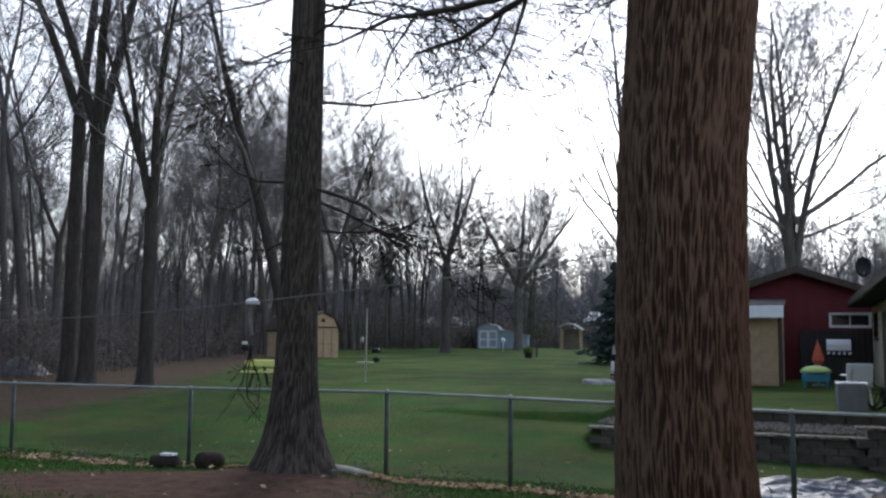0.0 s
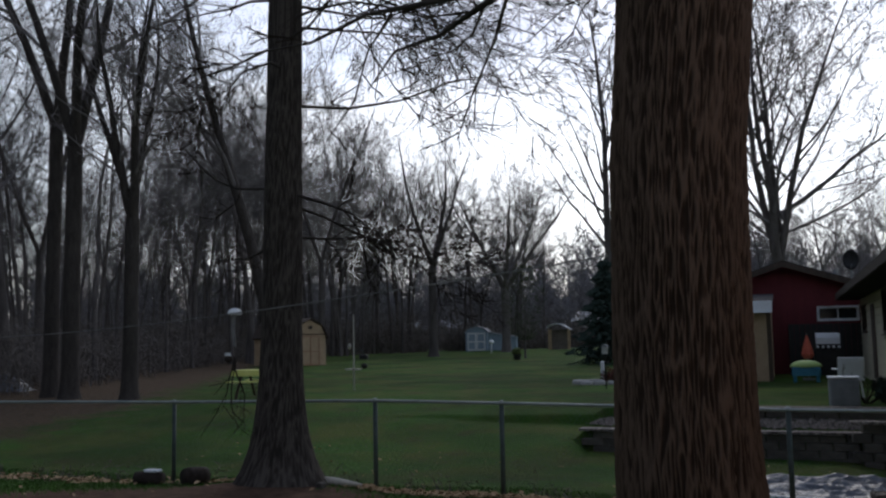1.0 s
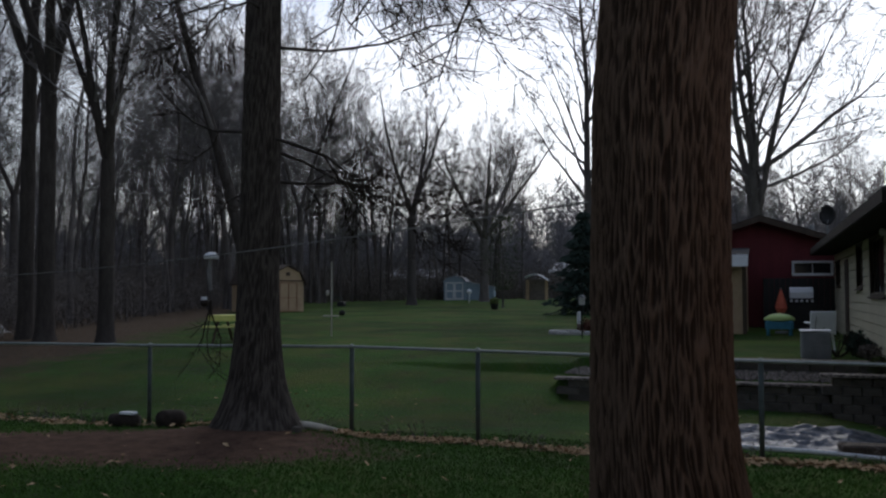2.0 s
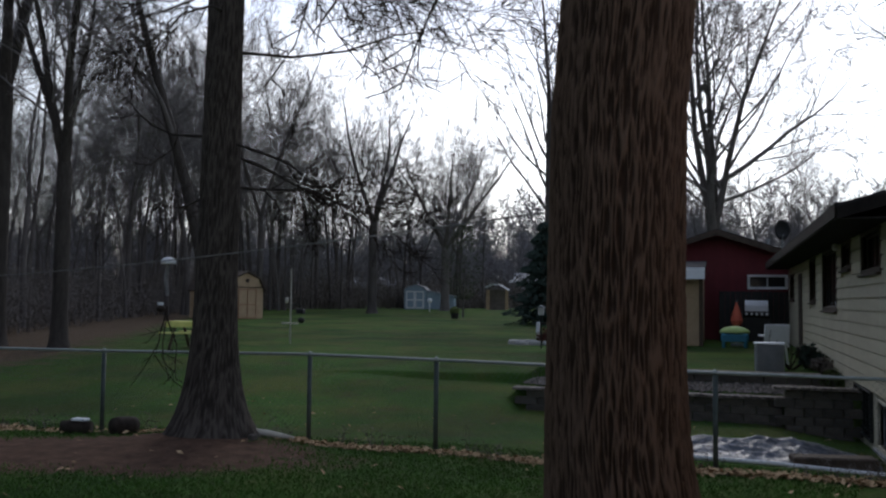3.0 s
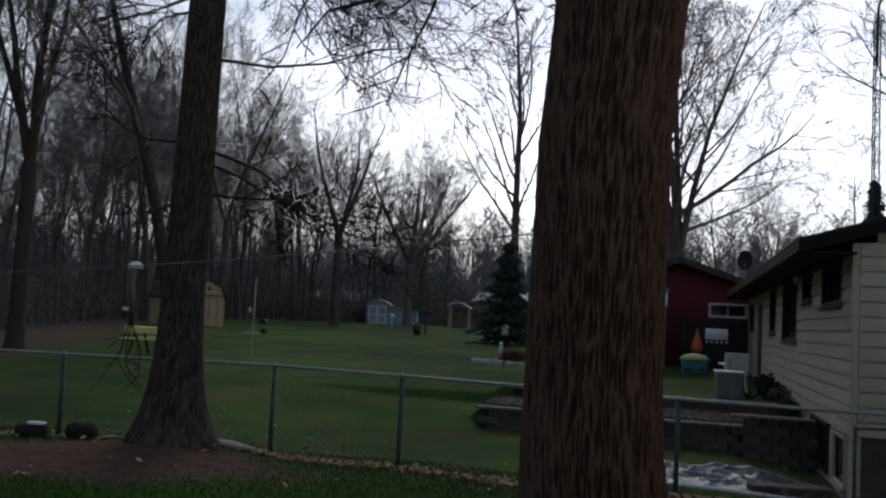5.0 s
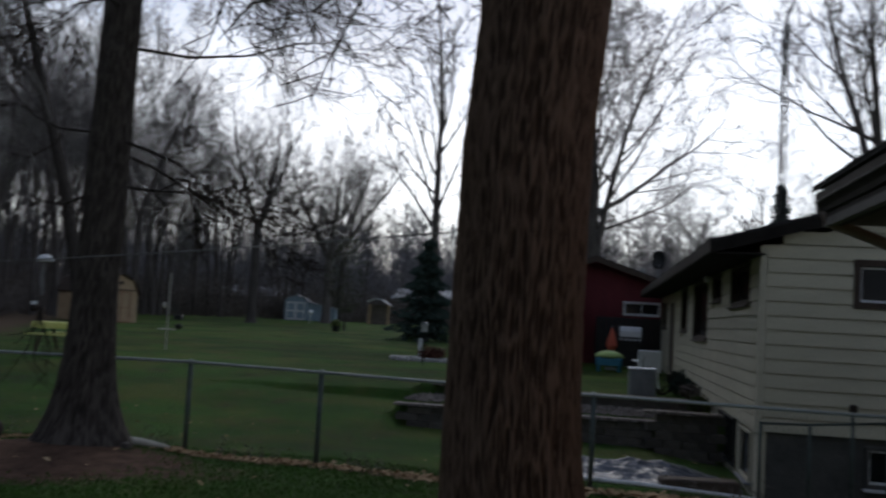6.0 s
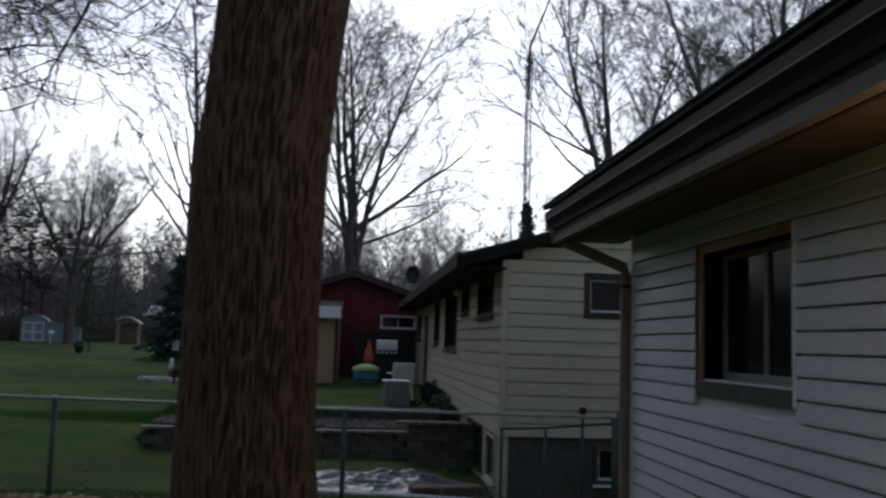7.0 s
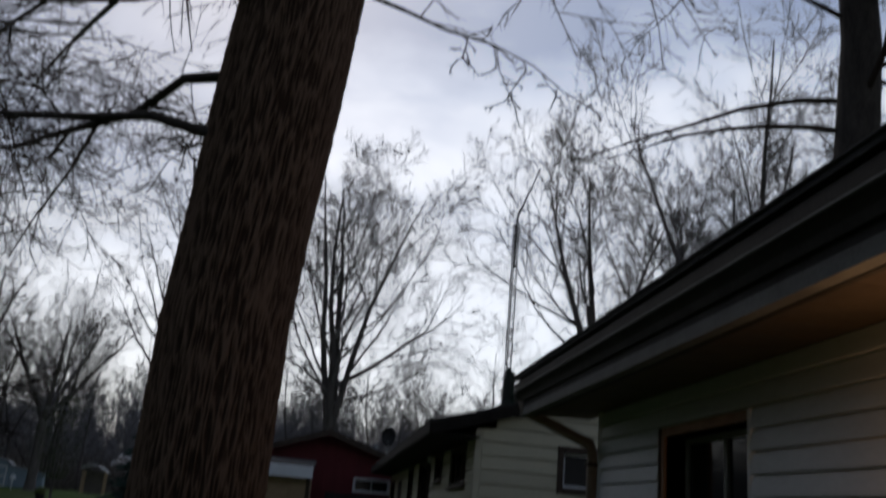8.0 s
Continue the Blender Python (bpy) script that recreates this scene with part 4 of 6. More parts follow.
# ---- houses ----
def wall_mesh(name, axis, plane, thick, u0, u1, z0, z1, holes, material):
    """A wall with thickness along x ('x': runs in x) or y, with rectangular openings (u0, u1, z0, z1)."""
    s = Shape()
    us = sorted({u0, u1, *[h[0] for h in holes], *[h[1] for h in holes]})
    for a, b in zip(us, us[1:]):
        inside = sorted((h[2], h[3]) for h in holes if h[0] <= a + 1e-6 and h[1] >= b - 1e-6)
        z = z0
        for lo, hi in inside + [(z1, z1)]:
            if lo > z + 1e-4:
                if axis == "x":
                    s.box(a, plane, z, b, plane + thick, lo)
                else:
                    s.box(plane, a, z, plane + thick, b, lo)
            z = max(z, hi)
    me = s.raw(name, material)
    bm = bmesh.new()
    bm.from_mesh(me)
    bmesh.ops.remove_doubles(bm, verts=bm.verts, dist=0.001)
    bm.to_mesh(me)
    bm.free()
    return me


def siding(parent, axis, plane, u0, u1, z0, z1, expo, holes, material, low=None):
    """Lap boards on a wall that faces -x (axis 'y') or -y (axis 'x')."""
    z = z0
    shared = {}
    while z < z1 - 0.03:
        top = min(z + expo, z1)
        mid = (z + top) / 2
        a0 = max(u0, low(top)) if low else u0
        cuts = sorted((h[0], h[1]) for h in holes if h[2] < mid < h[3])
        segs, a = [], a0
        for lo, hi in cuts:
            segs.append((a, lo))
            a = hi
        segs.append((a, u1))
        for a, b in segs:
            if b - a > 0.04:
                key = (round(b - a, 3), round(top - z, 3))
                if key not in shared:
                    w = top - z
                    o = [(-0.034, 0), (-0.034, 0.012), (-0.022, w * 0.89), (0, w * 0.89), (0, 0)]
                    shared[key] = Shape().prism(o, axis, 0, b - a).mesh("siding_board", material)
                ob = part("siding_board", shared[key], parent)
                ob.location = (a, plane, z) if axis == "x" else (plane, a, z)
        z += expo


def window(parent, axis, plane, u0, u1, z0, z1, frame_mat, sash_mat, label, bars=1, depth=0.07, proud=0.045, fw=0.07, sill=True, curtain=False):
    """A framed window set into the opening of a wall."""
    put = (lambda s, a, p, z, b, q, w: s.box(a, p, z, b, q, w, 0.008)) if axis == "x" else (lambda s, a, p, z, b, q, w: s.box(p, a, z, q, b, w, 0.008))
    s = Shape()
    p0, p1 = plane - proud, plane + depth
    put(s, u0 - fw, p0, z0 - fw, u0, p1, z1 + fw)
    put(s, u1, p0, z0 - fw, u1 + fw, p1, z1 + fw)
    put(s, u0, p0, z1, u1, p1, z1 + fw)
    put(s, u0, p0, z0 - fw, u1, p1, z0)
    w = part("window", s.raw("window", frame_mat), parent, label)
    s = Shape()
    q0, q1, sw = plane + depth - 0.03, plane + depth + 0.01, 0.035
    put(s, u0, q0, z0, u0 + sw, q1, z1)
    put(s, u1 - sw, q0, z0, u1, q1, z1)
    put(s, u0 + sw, q0, z0, u1 - sw, q1, z0 + sw)
    put(s, u0 + sw, q0, z1 - sw, u1 - sw, q1, z1)
    for i in range(bars):
        c = u0 + (u1 - u0) * (i + 1) / (bars + 1)
        put(s, c - sw / 2, q0 - 0.006, z0 + sw, c + sw / 2, q1, z1 - sw)
    part("sash", s.raw("sash", sash_mat), w)
    n = bars + 1
    for i in range(n):
        a, b = u0 + (u1 - u0) * i / n, u0 + (u1 - u0) * (i + 1) / n
        s = Shape()
        g = plane + depth - 0.012
        (s.box(a, g, z0, b, g + 0.006, z1) if axis == "x" else s.box(g, a, z0, g + 0.006, b, z1))
        part("pane", s.raw("pane", M["glass"]), w)
    if sill:
        s = Shape()
        put(s, u0 - fw - 0.02, plane - proud - 0.05, z0 - fw - 0.035, u1 + fw + 0.02, plane - 0.002, z0 - fw)
        part("sill", s.raw("sill", sash_mat), w)
    return w


# -- the white house, whose back wall the camera stands beside --
def white_house():
    X, Y1 = 2.3, 7.2
    root = thing("white_house", "white lap-sided house with brown gutter and wood-framed window", "house", 0, 0, 0)
    hole = (4.47, 5.72, 1.43, 2.24)
    w = part("wall", wall_mesh("wall", "y", X, 0.18, -9, Y1, -0.4, 2.62, [hole], M["white_trim"]), root)
    part("end_wall", wall_mesh("end_wall", "x", Y1 - 0.2, 0.2, X + 0.18, 11, -0.4, 2.62, [], M["white_trim"]), root)
    s = Shape()
    s.box(10.8, -9, -0.4, 11, Y1 - 0.2, 2.62)
    s.box(X + 0.18, -9, -0.4, 10.8, -8.8, 2.62)
    part("hidden_wall", s.raw("hidden_wall", M["white_trim"]), root)
    part("inner_wall", Shape().box(X + 1.9, 3.2, 0.0, X + 2.0, 6.9, 2.55).raw("inner_wall", M["curtain"]), root)
    siding(w, "y", X, -4, Y1 - 0.06, -0.12, 2.56, 0.1155, [(hole[0] - 0.046, hole[1] + 0.088, hole[2] - 0.12, hole[3] + 0.07)], M["white"])
    part("corner_board", Shape().box(X - 0.03, Y1 - 0.075, -0.2, X + 0.05, Y1 + 0.025, 2.56, 0.006).raw("corner_board", M["white_trim"]), root)
    # recessed window with wooden reveal
    u0, u1, z0, z1 = hole
    s = Shape()
    s.box(X - 0.02, u1, z0 - 0.07, X + 0.19, u1 + 0.05, z1 + 0.06, 0.005)
    s.box(X - 0.02, u0, z1, X + 0.19, u1, z1 + 0.06, 0.005)
    win = part("window", s.raw("window", M["red_brown"]), root, "sliding window in a worn red-brown wooden reveal")
    s = Shape().box(X - 0.03, u0 - 0.045, z0 - 0.10, X + 0.19, u0, z1 + 0.06, 0.006)
    part("trim", s.raw("trim", M["white_trim"]), win)
    s = Shape().box(X - 0.028, u1 + 0.05, z0 - 0.10, X + 0.02, u1 + 0.09, z1 + 0.06, 0.006)
    part("casing", s.raw("casing", M["dark_brown"]), win)
    s = Shape().box(X - 0.035, u0, z0 - 0.10, X + 0.19, u1 + 0.05, z0 - 0.01, 0.006)
    part("sill", s.raw("sill", M["foundation"]), win, "weathered grey wooden sill")
    s = Shape()
    q = X + 0.125
    for a, b, c, d in ((u0, u0 + 0.04, z0, z1), (u1 - 0.04, u1, z0, z1), (u0 + 0.04, u1 - 0.04, z0, z0 + 0.05), (u0 + 0.04, u1 - 0.04, z1 - 0.04, z1), ((u0 + u1) / 2 - 0.025, (u0 + u1) / 2 + 0.025, z0 + 0.05, z1 - 0.04)):
        s.box(q, a, c, q + 0.05, b, d, 0.005)
    part("sash", s.raw("sash", M["sash"]), win)
    for a, b in ((u0, (u0 + u1) / 2), ((u0 + u1) / 2, u1)):
        part("pane", Shape().box(q + 0.02, a, z0, q + 0.026, b, z1).raw("pane", M["glass"]), win)
    # eave: roof edge, gutter, soffit
    E, gy = 1.70, Y1 + 0.60
    pitch = 0.33
    o = [(E - 0.05, 2.80), (E - 0.05, 2.835), (6.6, 2.835 + 4.95 * pitch), (11.6, 2.835), (11.6, 2.80), (6.6, 2.80 + 4.95 * pitch - 0.05)]
    part("roof", Shape().prism(o, "y", -9.4, gy + 0.02).mesh("roof", M["shingle"]), root, "dark asphalt-shingled roof edge")
    s = Shape()
    rng = random.Random(3)
    y = -4.0
    while y < gy:
        b = min(y + rng.uniform(0.28, 0.33), gy + 0.02)
        s.box(E - 0.06, y + 0.003, 2.83, E + 0.16, b - 0.003, 2.838 + rng.uniform(0, 0.006))
        y = b
    part("shingle_edge", s.raw("shingle_edge", M["shingle"]), root)
    k = [(E + 0.10, 2.79), (E - 0.02, 2.79), (E - 0.035, 2.775), (E - 0.035, 2.72), (E - 0.02, 2.705), (E + 0.005, 2.66), (E + 0.015, 2.62), (E + 0.10, 2.62), (E + 0.10, 2.628), (E + 0.022, 2.628), (E + 0.012, 2.665), (E - 0.012, 2.71), (E - 0.025, 2.725), (E - 0.025, 2.77), (E - 0.016, 2.782), (E + 0.10, 2.782)]
    g = part("gutter", Shape().prism(k, "y", -9.0, gy).mesh("gutter", M["gutter"]), root, "dark brown K-style gutter")
    part("gutter_lip", Shape().box(E - 0.045, -9.0, 2.700, E - 0.034, gy, 2.712, 0.003).raw("gutter_lip", M["fascia"]), g, "thin pale line along the gutter lip")
    part("end_cap", Shape().box(E - 0.03, gy, 2.62, E + 0.10, gy + 0.006, 2.79).raw("end_cap", M["fascia"]), g)
    part("fascia", Shape().box(E + 0.10, -9, 2.50, E + 0.125, gy, 2.80).raw("fascia", M["gutter"]), root)
    part("sub_fascia", Shape().box(E + 0.035, -9, 2.572, E + 0.098, gy, 2.617, 0.004).raw("sub_fascia", M["gutter"]), root)
    part("soffit_edge", Shape().box(E + 0.03, -9, 2.505, E + 0.098, gy, 2.575, 0.006).raw("soffit_edge", M["fascia"]), root, "pale grey soffit edging")
    s = Shape()
    n = 40
    for i in range(n):
        a = -4 + (gy + 4) * i / n
        s.box(E + 0.125, a + 0.003, 2.53, X + 0.05, a + (gy + 4) / n - 0.003, 2.55)
    s.box(E + 0.125, -9, 2.552, X + 0.05, gy, 2.57)
    part("soffit", s.raw("soffit", M["soffit"]), root, "tan boarded soffit")
    # gable triangle at the end
    tri = [(X, 2.60), (10.9, 2.60), (6.6, 2.78 + 4.4 * pitch)]
    part("gable", Shape().prism(tri, "y", Y1 - 0.2, Y1).mesh("gable", M["white"]), root)
    d = Shape().tube([(E + 0.04, gy - 0.06, 2.63), (E + 0.05, gy - 0.07, 2.55), (X - 0.09, Y1 + 0.02, 2.27), (X - 0.06, Y1 + 0.05, 2.19), (X - 0.06, Y1 + 0.05, 0.1), (X - 0.16, Y1 + 0.05, -0.08)], 0.046, 8)
    ds = part("downspout", d.mesh("downspout", M["spout"], True), root, "brown downspout with a slanted elbow")
    part("strap", Shape().box(X - 0.11, Y1 - 0.0, 2.10, X - 0.01, Y1 + 0.10, 2.13).raw("strap", M["gutter"]), ds)


white_house()


def porch_lamp():
    root = thing("wall_lantern", "small lit porch lantern on white siding", "lamp", 2.13, 2.5, 2.02)
    part("bracket", Shape().box(0.02, -0.05, -0.02, 0.15, 0.05, 0.16, 0.01).raw("bracket", M["black"]), root)
    s = Shape()
    for a, b in ((-0.06, -0.06), (0.05, -0.06), (-0.06, 0.05), (0.05, 0.05)):
        s.box(a, b, -0.12, a + 0.01, b + 0.01, 0.12)
    s.box(-0.065, -0.065, -0.135, 0.065, 0.065, -0.12)
    part("cage", s.raw("cage", M["black"]), root)


porch_lamp()


# -- the beige neighbour house --
def beige_house():
    X, Y0, Y1, XE = 2.18, 13.1, 31.4, 10.4
    root = thing("beige_house", "beige lap-sided house on a raised grey basement", "house", 0, 0, 0)
    back = [(13.95, 15.65, 2.12, 2.64), (16.95, 18.05, 2.26, 2.64), (18.95, 21.3, 1.52, 2.64), (22.9, 24.2, 1.68, 2.62), (29.3, 30.7, 1.75, 2.42)]
    end = [(3.46, 4.52, 2.13, 2.62)]
    bz = 0.31
    wb = part("wall", wall_mesh("wall", "y", X, 0.18, Y0 + 0.18, Y1, bz, 2.86, back, M["beige_trim"]), root)
    s = wall_mesh("end_wall", "x", Y0, 0.18, X, XE, bz, 2.86, end, M["beige_trim"])
    we = part("end_wall", s, root)
    low = lambda z: 1.48 + (z - 2.80) / 0.29
    siding(wb, "y", X, Y0 + 0.09, Y1, bz, 2.82, 0.198, [(a - 0.07, b + 0.07, c - 0.09, d + 0.07) for a, b, c, d in back], M["beige"])
    siding(we, "x", Y0, X + 0.07, XE, bz, 4.1, 0.198, [(a - 0.09, b + 0.09, c - 0.10, d + 0.09) for a, b, c, d in end], M["beige"], low=low)
    part("gable", Shape().prism([(X + 0.2, 2.86), (XE, 2.86), (6.3, 4.12)], "y", Y0 + 0.02, Y0 + 0.16).mesh("gable", M["beige_trim"]), root)
    part("corner_board", Shape().box(X - 0.03, Y0 - 0.03, bz - 0.02, X + 0.065, Y0 + 0.085, 2.84, 0.006).raw("corner_board", M["beige_trim"]), root)
    for a, b, c, d in back:
        window(root, "y", X, a, b, c, d, M["dark_brown"], M["dark_brown"], "dark brown framed window", bars=1, proud=0.04)
    for a, b, c, d in end:
        window(root, "x", Y0, a, b, c, d, M["dark_brown"], M["plastic_white"], "small slider window with a dark brown surround", bars=1, fw=0.09, sill=False)
    part("door", Shape().box(X - 0.05, 26.4, 0.45, X - 0.036, 27.5, 2.42, 0.006).raw("door", M["dark_brown"]), root, "dark back door")
    # basement
    holes_b = [(15.15, 16.85, -0.44, 0.24), (13.65, 14.5, -0.42, 0.20)]
    part("foundation", wall_mesh("foundation", "y", X + 0.03, 0.2, Y0 + 0.23, Y1, -1.2, bz, holes_b, M["beige_trim"]), root, "painted beige basement wall")
    holes_e = [(3.62, 4.3, -0.30, 0.16)]
    part("end_foundation", wall_mesh("end_foundation", "x", Y0 + 0.03, 0.2, X + 0.12, XE, -1.2, bz, holes_e, M["foundation"]), root, "dark grey block basement wall")
    part("basement_corner", Shape().box(X + 0.02, Y0 + 0.02, -1.2, X + 0.118, Y0 + 0.228, bz, 0.01).raw("basement_corner", M["beige_trim"]), root)
    window(root, "y", X + 0.03, *holes_b[0], M["black"], M["black"], "dark barred basement window", bars=4, fw=0.04, sill=False)
    window(root, "y", X + 0.03, *holes_b[1], M["beige_trim"], M["grey_metal"], "pale framed basement window", bars=1, fw=0.05, sill=True)
    window(root, "x", Y0 + 0.03, *holes_e[0], M["foundation"], M["white_trim"], "small basement window", bars=1, fw=0.05, sill=True)
    s = Shape()
    s.box(XE - 0.2, Y0 + 0.25, -1.2, XE, Y1, 2.86)
    s.box(X + 0.2, Y1 - 0.2, -1.2, XE - 0.2, Y1, 2.86)
    part("hidden_wall", s.raw("hidden_wall", M["beige_trim"]), root)
    # roof
    E, yr = 1.48, Y0 - 0.22
    o = [(E, 2.83), (E, 2.90), (6.3, 4.30), (11.1, 2.90), (11.1, 2.83), (6.3, 4.22)]
    part("roof", Shape().prism(o, "y", yr, Y1 + 0.3).mesh("roof", M["shingle"]), root, "dark asphalt-shingled gable roof")
    s = Shape()
    rng = random.Random(8)
    for i in range(40):
        a = yr + (Y1 + 0.3 - yr) * i / 40
        s.box(E - 0.02, a + 0.004, 2.895, E + 0.14, a + 0.32, 2.915 + rng.uniform(0, 0.012))
    part("shingle_edge", s.raw("shingle_edge", M["shingle"]), root)
    part("fascia", Shape().box(E - 0.025, yr, 2.72, E, Y1 + 0.3, 2.90, 0.004).raw("fascia", M["dark_trim"]), root, "dark brown fascia board")
    rk = [(E, 2.70), (E, 2.86), (6.3, 4.25), (11.1, 2.86), (11.1, 2.70), (6.3, 4.09)]
    part("rake_board", Shape().prism(rk, "y", yr - 0.025, yr).mesh("rake_board", M["dark_trim"]), root, "dark brown rake board")
    part("soffit", Shape().box(E, yr, 2.70, X, Y1 + 0.3, 2.725).raw("soffit", M["dark_trim"]), root, "dark soffit")
    part("floodlight", Shape().dome((X - 0.16, 17.9, 2.62), 0.06, 0.06, 0.07, 10, 6).raw("floodlight", M["plastic_white"], True), root)


beige_house()


def dish():
    root = thing("satellite_dish", "dark round satellite dish on the roof corner", "satellite dish", 1.59, 25.4, 2.9)
    part("mast", Shape().tube([(0, 0, -0.05), (0, 0, 0.35), (0.0, 0.06, 0.50)], 0.022, 8).mesh("mast", M["grey_metal"]), root)
    V, F, n = [], [], 24
    c = Vector((0, 0.0, 0.62))
    for side in (0.0, 0.015):
        for j in range(5):
            r = j / 4
            for i in range(n):
                a = 6.2832 * i / n
                V.append((c.x + 0.19 * r * math.cos(a), c.y - 0.07 * r * r + side, c.z + 0.26 * r * math.sin(a)))
    for b, flip in ((0, False), (5 * n, True)):
        for j in range(4):
            for i in range(n):
                q = (b + j * n + i, b + j * n + (i + 1) % n, b + (j + 1) * n + (i + 1) % n, b + (j + 1) * n + i)
                F.append(q[::-1] if flip else q)
    F += [(4 * n + i, 4 * n + (i + 1) % n, 9 * n + (i + 1) % n, 9 * n + i) for i in range(n)]
    part("reflector", mesh_of("reflector", V, F, M["black"], True), root)
    part("arm", Shape().tube([(0, -0.05, 0.40), (0, -0.36, 0.46)], 0.012, 6).mesh("arm", M["grey_metal"]), root)


dish()


def antenna_mast():
    x, y, top = 5.62, 30.0, 11.6
    z0 = ground_z(x, y)
    root = thing("lattice_mast", "tall thin lattice antenna mast with a bent top rod", "mast", x, y, z0)
    legs = [(0.12, -0.07), (-0.12, -0.07), (0, 0.14)]
    for a, b in legs:
        part("leg", Shape().tube([(a, b, -0.1), (a * 0.8, b * 0.8, top - z0)], 0.019, 6).mesh("leg", M["black"]), root)
    s = Shape()
    n = 26
    for i in range(n):
        za, zb = (top - z0) * i / n, (top - z0) * (i + 1) / n
        for k in range(3):
            a, b = legs[k], legs[(k + 1) % 3]
            s.tube([(a[0] * 0.9, a[1] * 0.9, za), (b[0] * 0.9, b[1] * 0.9, zb)], 0.010, 4, False)
            s.tube([(a[0] * 0.9, a[1] * 0.9, zb), (b[0] * 0.9, b[1] * 0.9, zb)], 0.010, 4, False)
    part("bracing", s.raw("bracing", M["black"]), root)
    part("rod", Shape().tube([(0, 0, top - z0 - 1.6), (0.03, 0, top - z0 + 0.3), (0.75, 0, top - z0 + 2.2)], [0.05, 0.04, 0.028], 6).mesh("rod", M["black"]), root)


antenna_mast()


# -- red gabled building and tan garage at the end of the neighbour's yard --
def red_building():
    x0, x1, y, px, pz = -3.6, 4.3, 33.0, -0.07, 4.12
    z0 = ground_z(0, y) - 0.1
    root = thing("red_building", "dark red board-sided gabled building with a brown roof edge", "building", 0, 0, 0)
    sl = 0.33
    lo = lambda x: pz - abs(x - px) * sl
    wall = wall_mesh("wall", "x", y, 0.15, x0, x1, z0, 2.58, [(0.98, 2.18, 2.12, 2.52)], M["red"])
    w = part("wall", wall, root)
    gable = [(x0, 2.58), (x1, 2.58), (x1, lo(x1) - 0.1), (px, pz - 0.11), (x0, lo(x0) - 0.1)]
    part("gable", Shape().prism(gable, "y", y, y + 0.15).mesh("gable", M["red"]), root)
    shared = Shape().box(0, -0.022, 0, 0.035, 0.0, 1.0).raw("batten", M["red"])
    for i in range(25):
        x = x0 + 0.1 + i * 0.29
        if x > x1 - 0.1:
            break
        hi = lo(x) - 0.16
        if 0.88 < x < 2.26:
            continue
        b = part("batten", shared, w)
        b.location = (x, y, z0)
        b.scale = (1, 1, hi - z0)
    s = Shape()
    s.box(x0, y + 0.15, z0, x0 + 0.15, y + 7, 2.6)
    s.box(x1 - 0.15, y + 0.15, z0, x1, y + 7, 2.6)
    s.box(x0 + 0.15, y + 6.85, z0, x1 - 0.15, y + 7, 2.6)
    part("hidden_wall", s.raw("hidden_wall", M["red"]), root)
    a, b = x0 - 0.5, x1 + 0.4
    o = [(a, lo(a) - 0.08), (a, lo(a)), (px, pz), (b, lo(b)), (b, lo(b) - 0.08), (px, pz - 0.10)]
    part("roof", Shape().prism(o, "y", y - 0.6, y + 7.3).mesh("roof", M["shingle"]), root)
    o = [(u, v - 0.13) for u, v in o[:1]] + [(a, lo(a) - 0.02), (px, pz - 0.02), (b, lo(b) - 0.02), (b, lo(b) - 0.22), (px, pz - 0.22)]
    part("barge_board", Shape().prism(o, "y", y - 0.63, y - 0.602).mesh("barge_board", M["dark_brown"]), root, "dark red-brown barge board")
    window(root, "x", y, 0.98, 2.18, 2.12, 2.52, M["white_trim"], M["white_trim"], "white-framed window", bars=1, fw=0.05, sill=False)
    part("chimney", Shape().tube([(1.7, y + 2.6, 3.0), (1.7, y + 2.6, 3.95)], 0.09, 8).mesh("chimney", M["grey_metal"]), root)
    # dark screen of boards below the window
    sc = thing("board_screen", "black boards standing behind the grill", "screen", 0, 0, 0)
    for i in range(14):
        part("board", Shape().box(0.02 + i * 0.17, y - 0.9, z0, 0.18 + i * 0.17, y - 0.87, 1.98, 0.005).raw("board", M["black"]), sc)
    for x in (0.0, 1.2, 2.32):
        part("post", Shape().box(x, y - 0.86, z0, x + 0.09, y - 0.77, 1.98, 0.005).raw("post", M["black"]), sc)
    # tan garage in front
    g = thing("tan_garage", "low tan garage with a white roof edge", "garage", 0, 0, 0)
    gx0, gx1, gy = -3.9, -0.48, 28.3
    gz = ground_z(-2, gy) - 0.05
    part("wall", wall_mesh("wall", "x", gy, 0.12, gx0, gx1, gz, 2.45, [(gx0 + 0.35, gx1 - 0.22, gz + 0.02, 2.2)], M["tan"]), g)
    s = Shape()
    s.box(gx0, gy + 0.12, gz, gx0 + 0.12, gy + 3.6, 2.45)
    s.box(gx1 - 0.12, gy + 0.12, gz, gx1, gy + 3.6, 2.45)
    s.box(gx0 + 0.12, gy + 3.5, gz, gx1 - 0.12, gy + 3.6, 2.45)
    part("side_wall", s.raw("side_wall", M["tan"]), g)
    d = part("door", Shape().box(gx0 + 0.35, gy + 0.05, gz + 0.02, gx1 - 0.22, gy + 0.10, 2.2).raw("door", M["tan"]), g, "tan panelled garage door")
    pm = Shape().box(0, -0.018, 0, 0.56, 0, 0.42, 0.012).raw("door_panel", M["tan"])
    for i in range(5):
        for j in range(4):
            p = part("door_panel", pm, d)
            p.location = (gx0 + 0.42 + i * 0.605, gy + 0.05, gz + 0.1 + j * 0.47)
    part("corner_post", Shape().box(gx1 - 0.10, gy - 0.03, gz, gx1 + 0.02, gy - 0.001, 2.45, 0.01).raw("corner_post", M["soffit"]), g, "pale corner post")
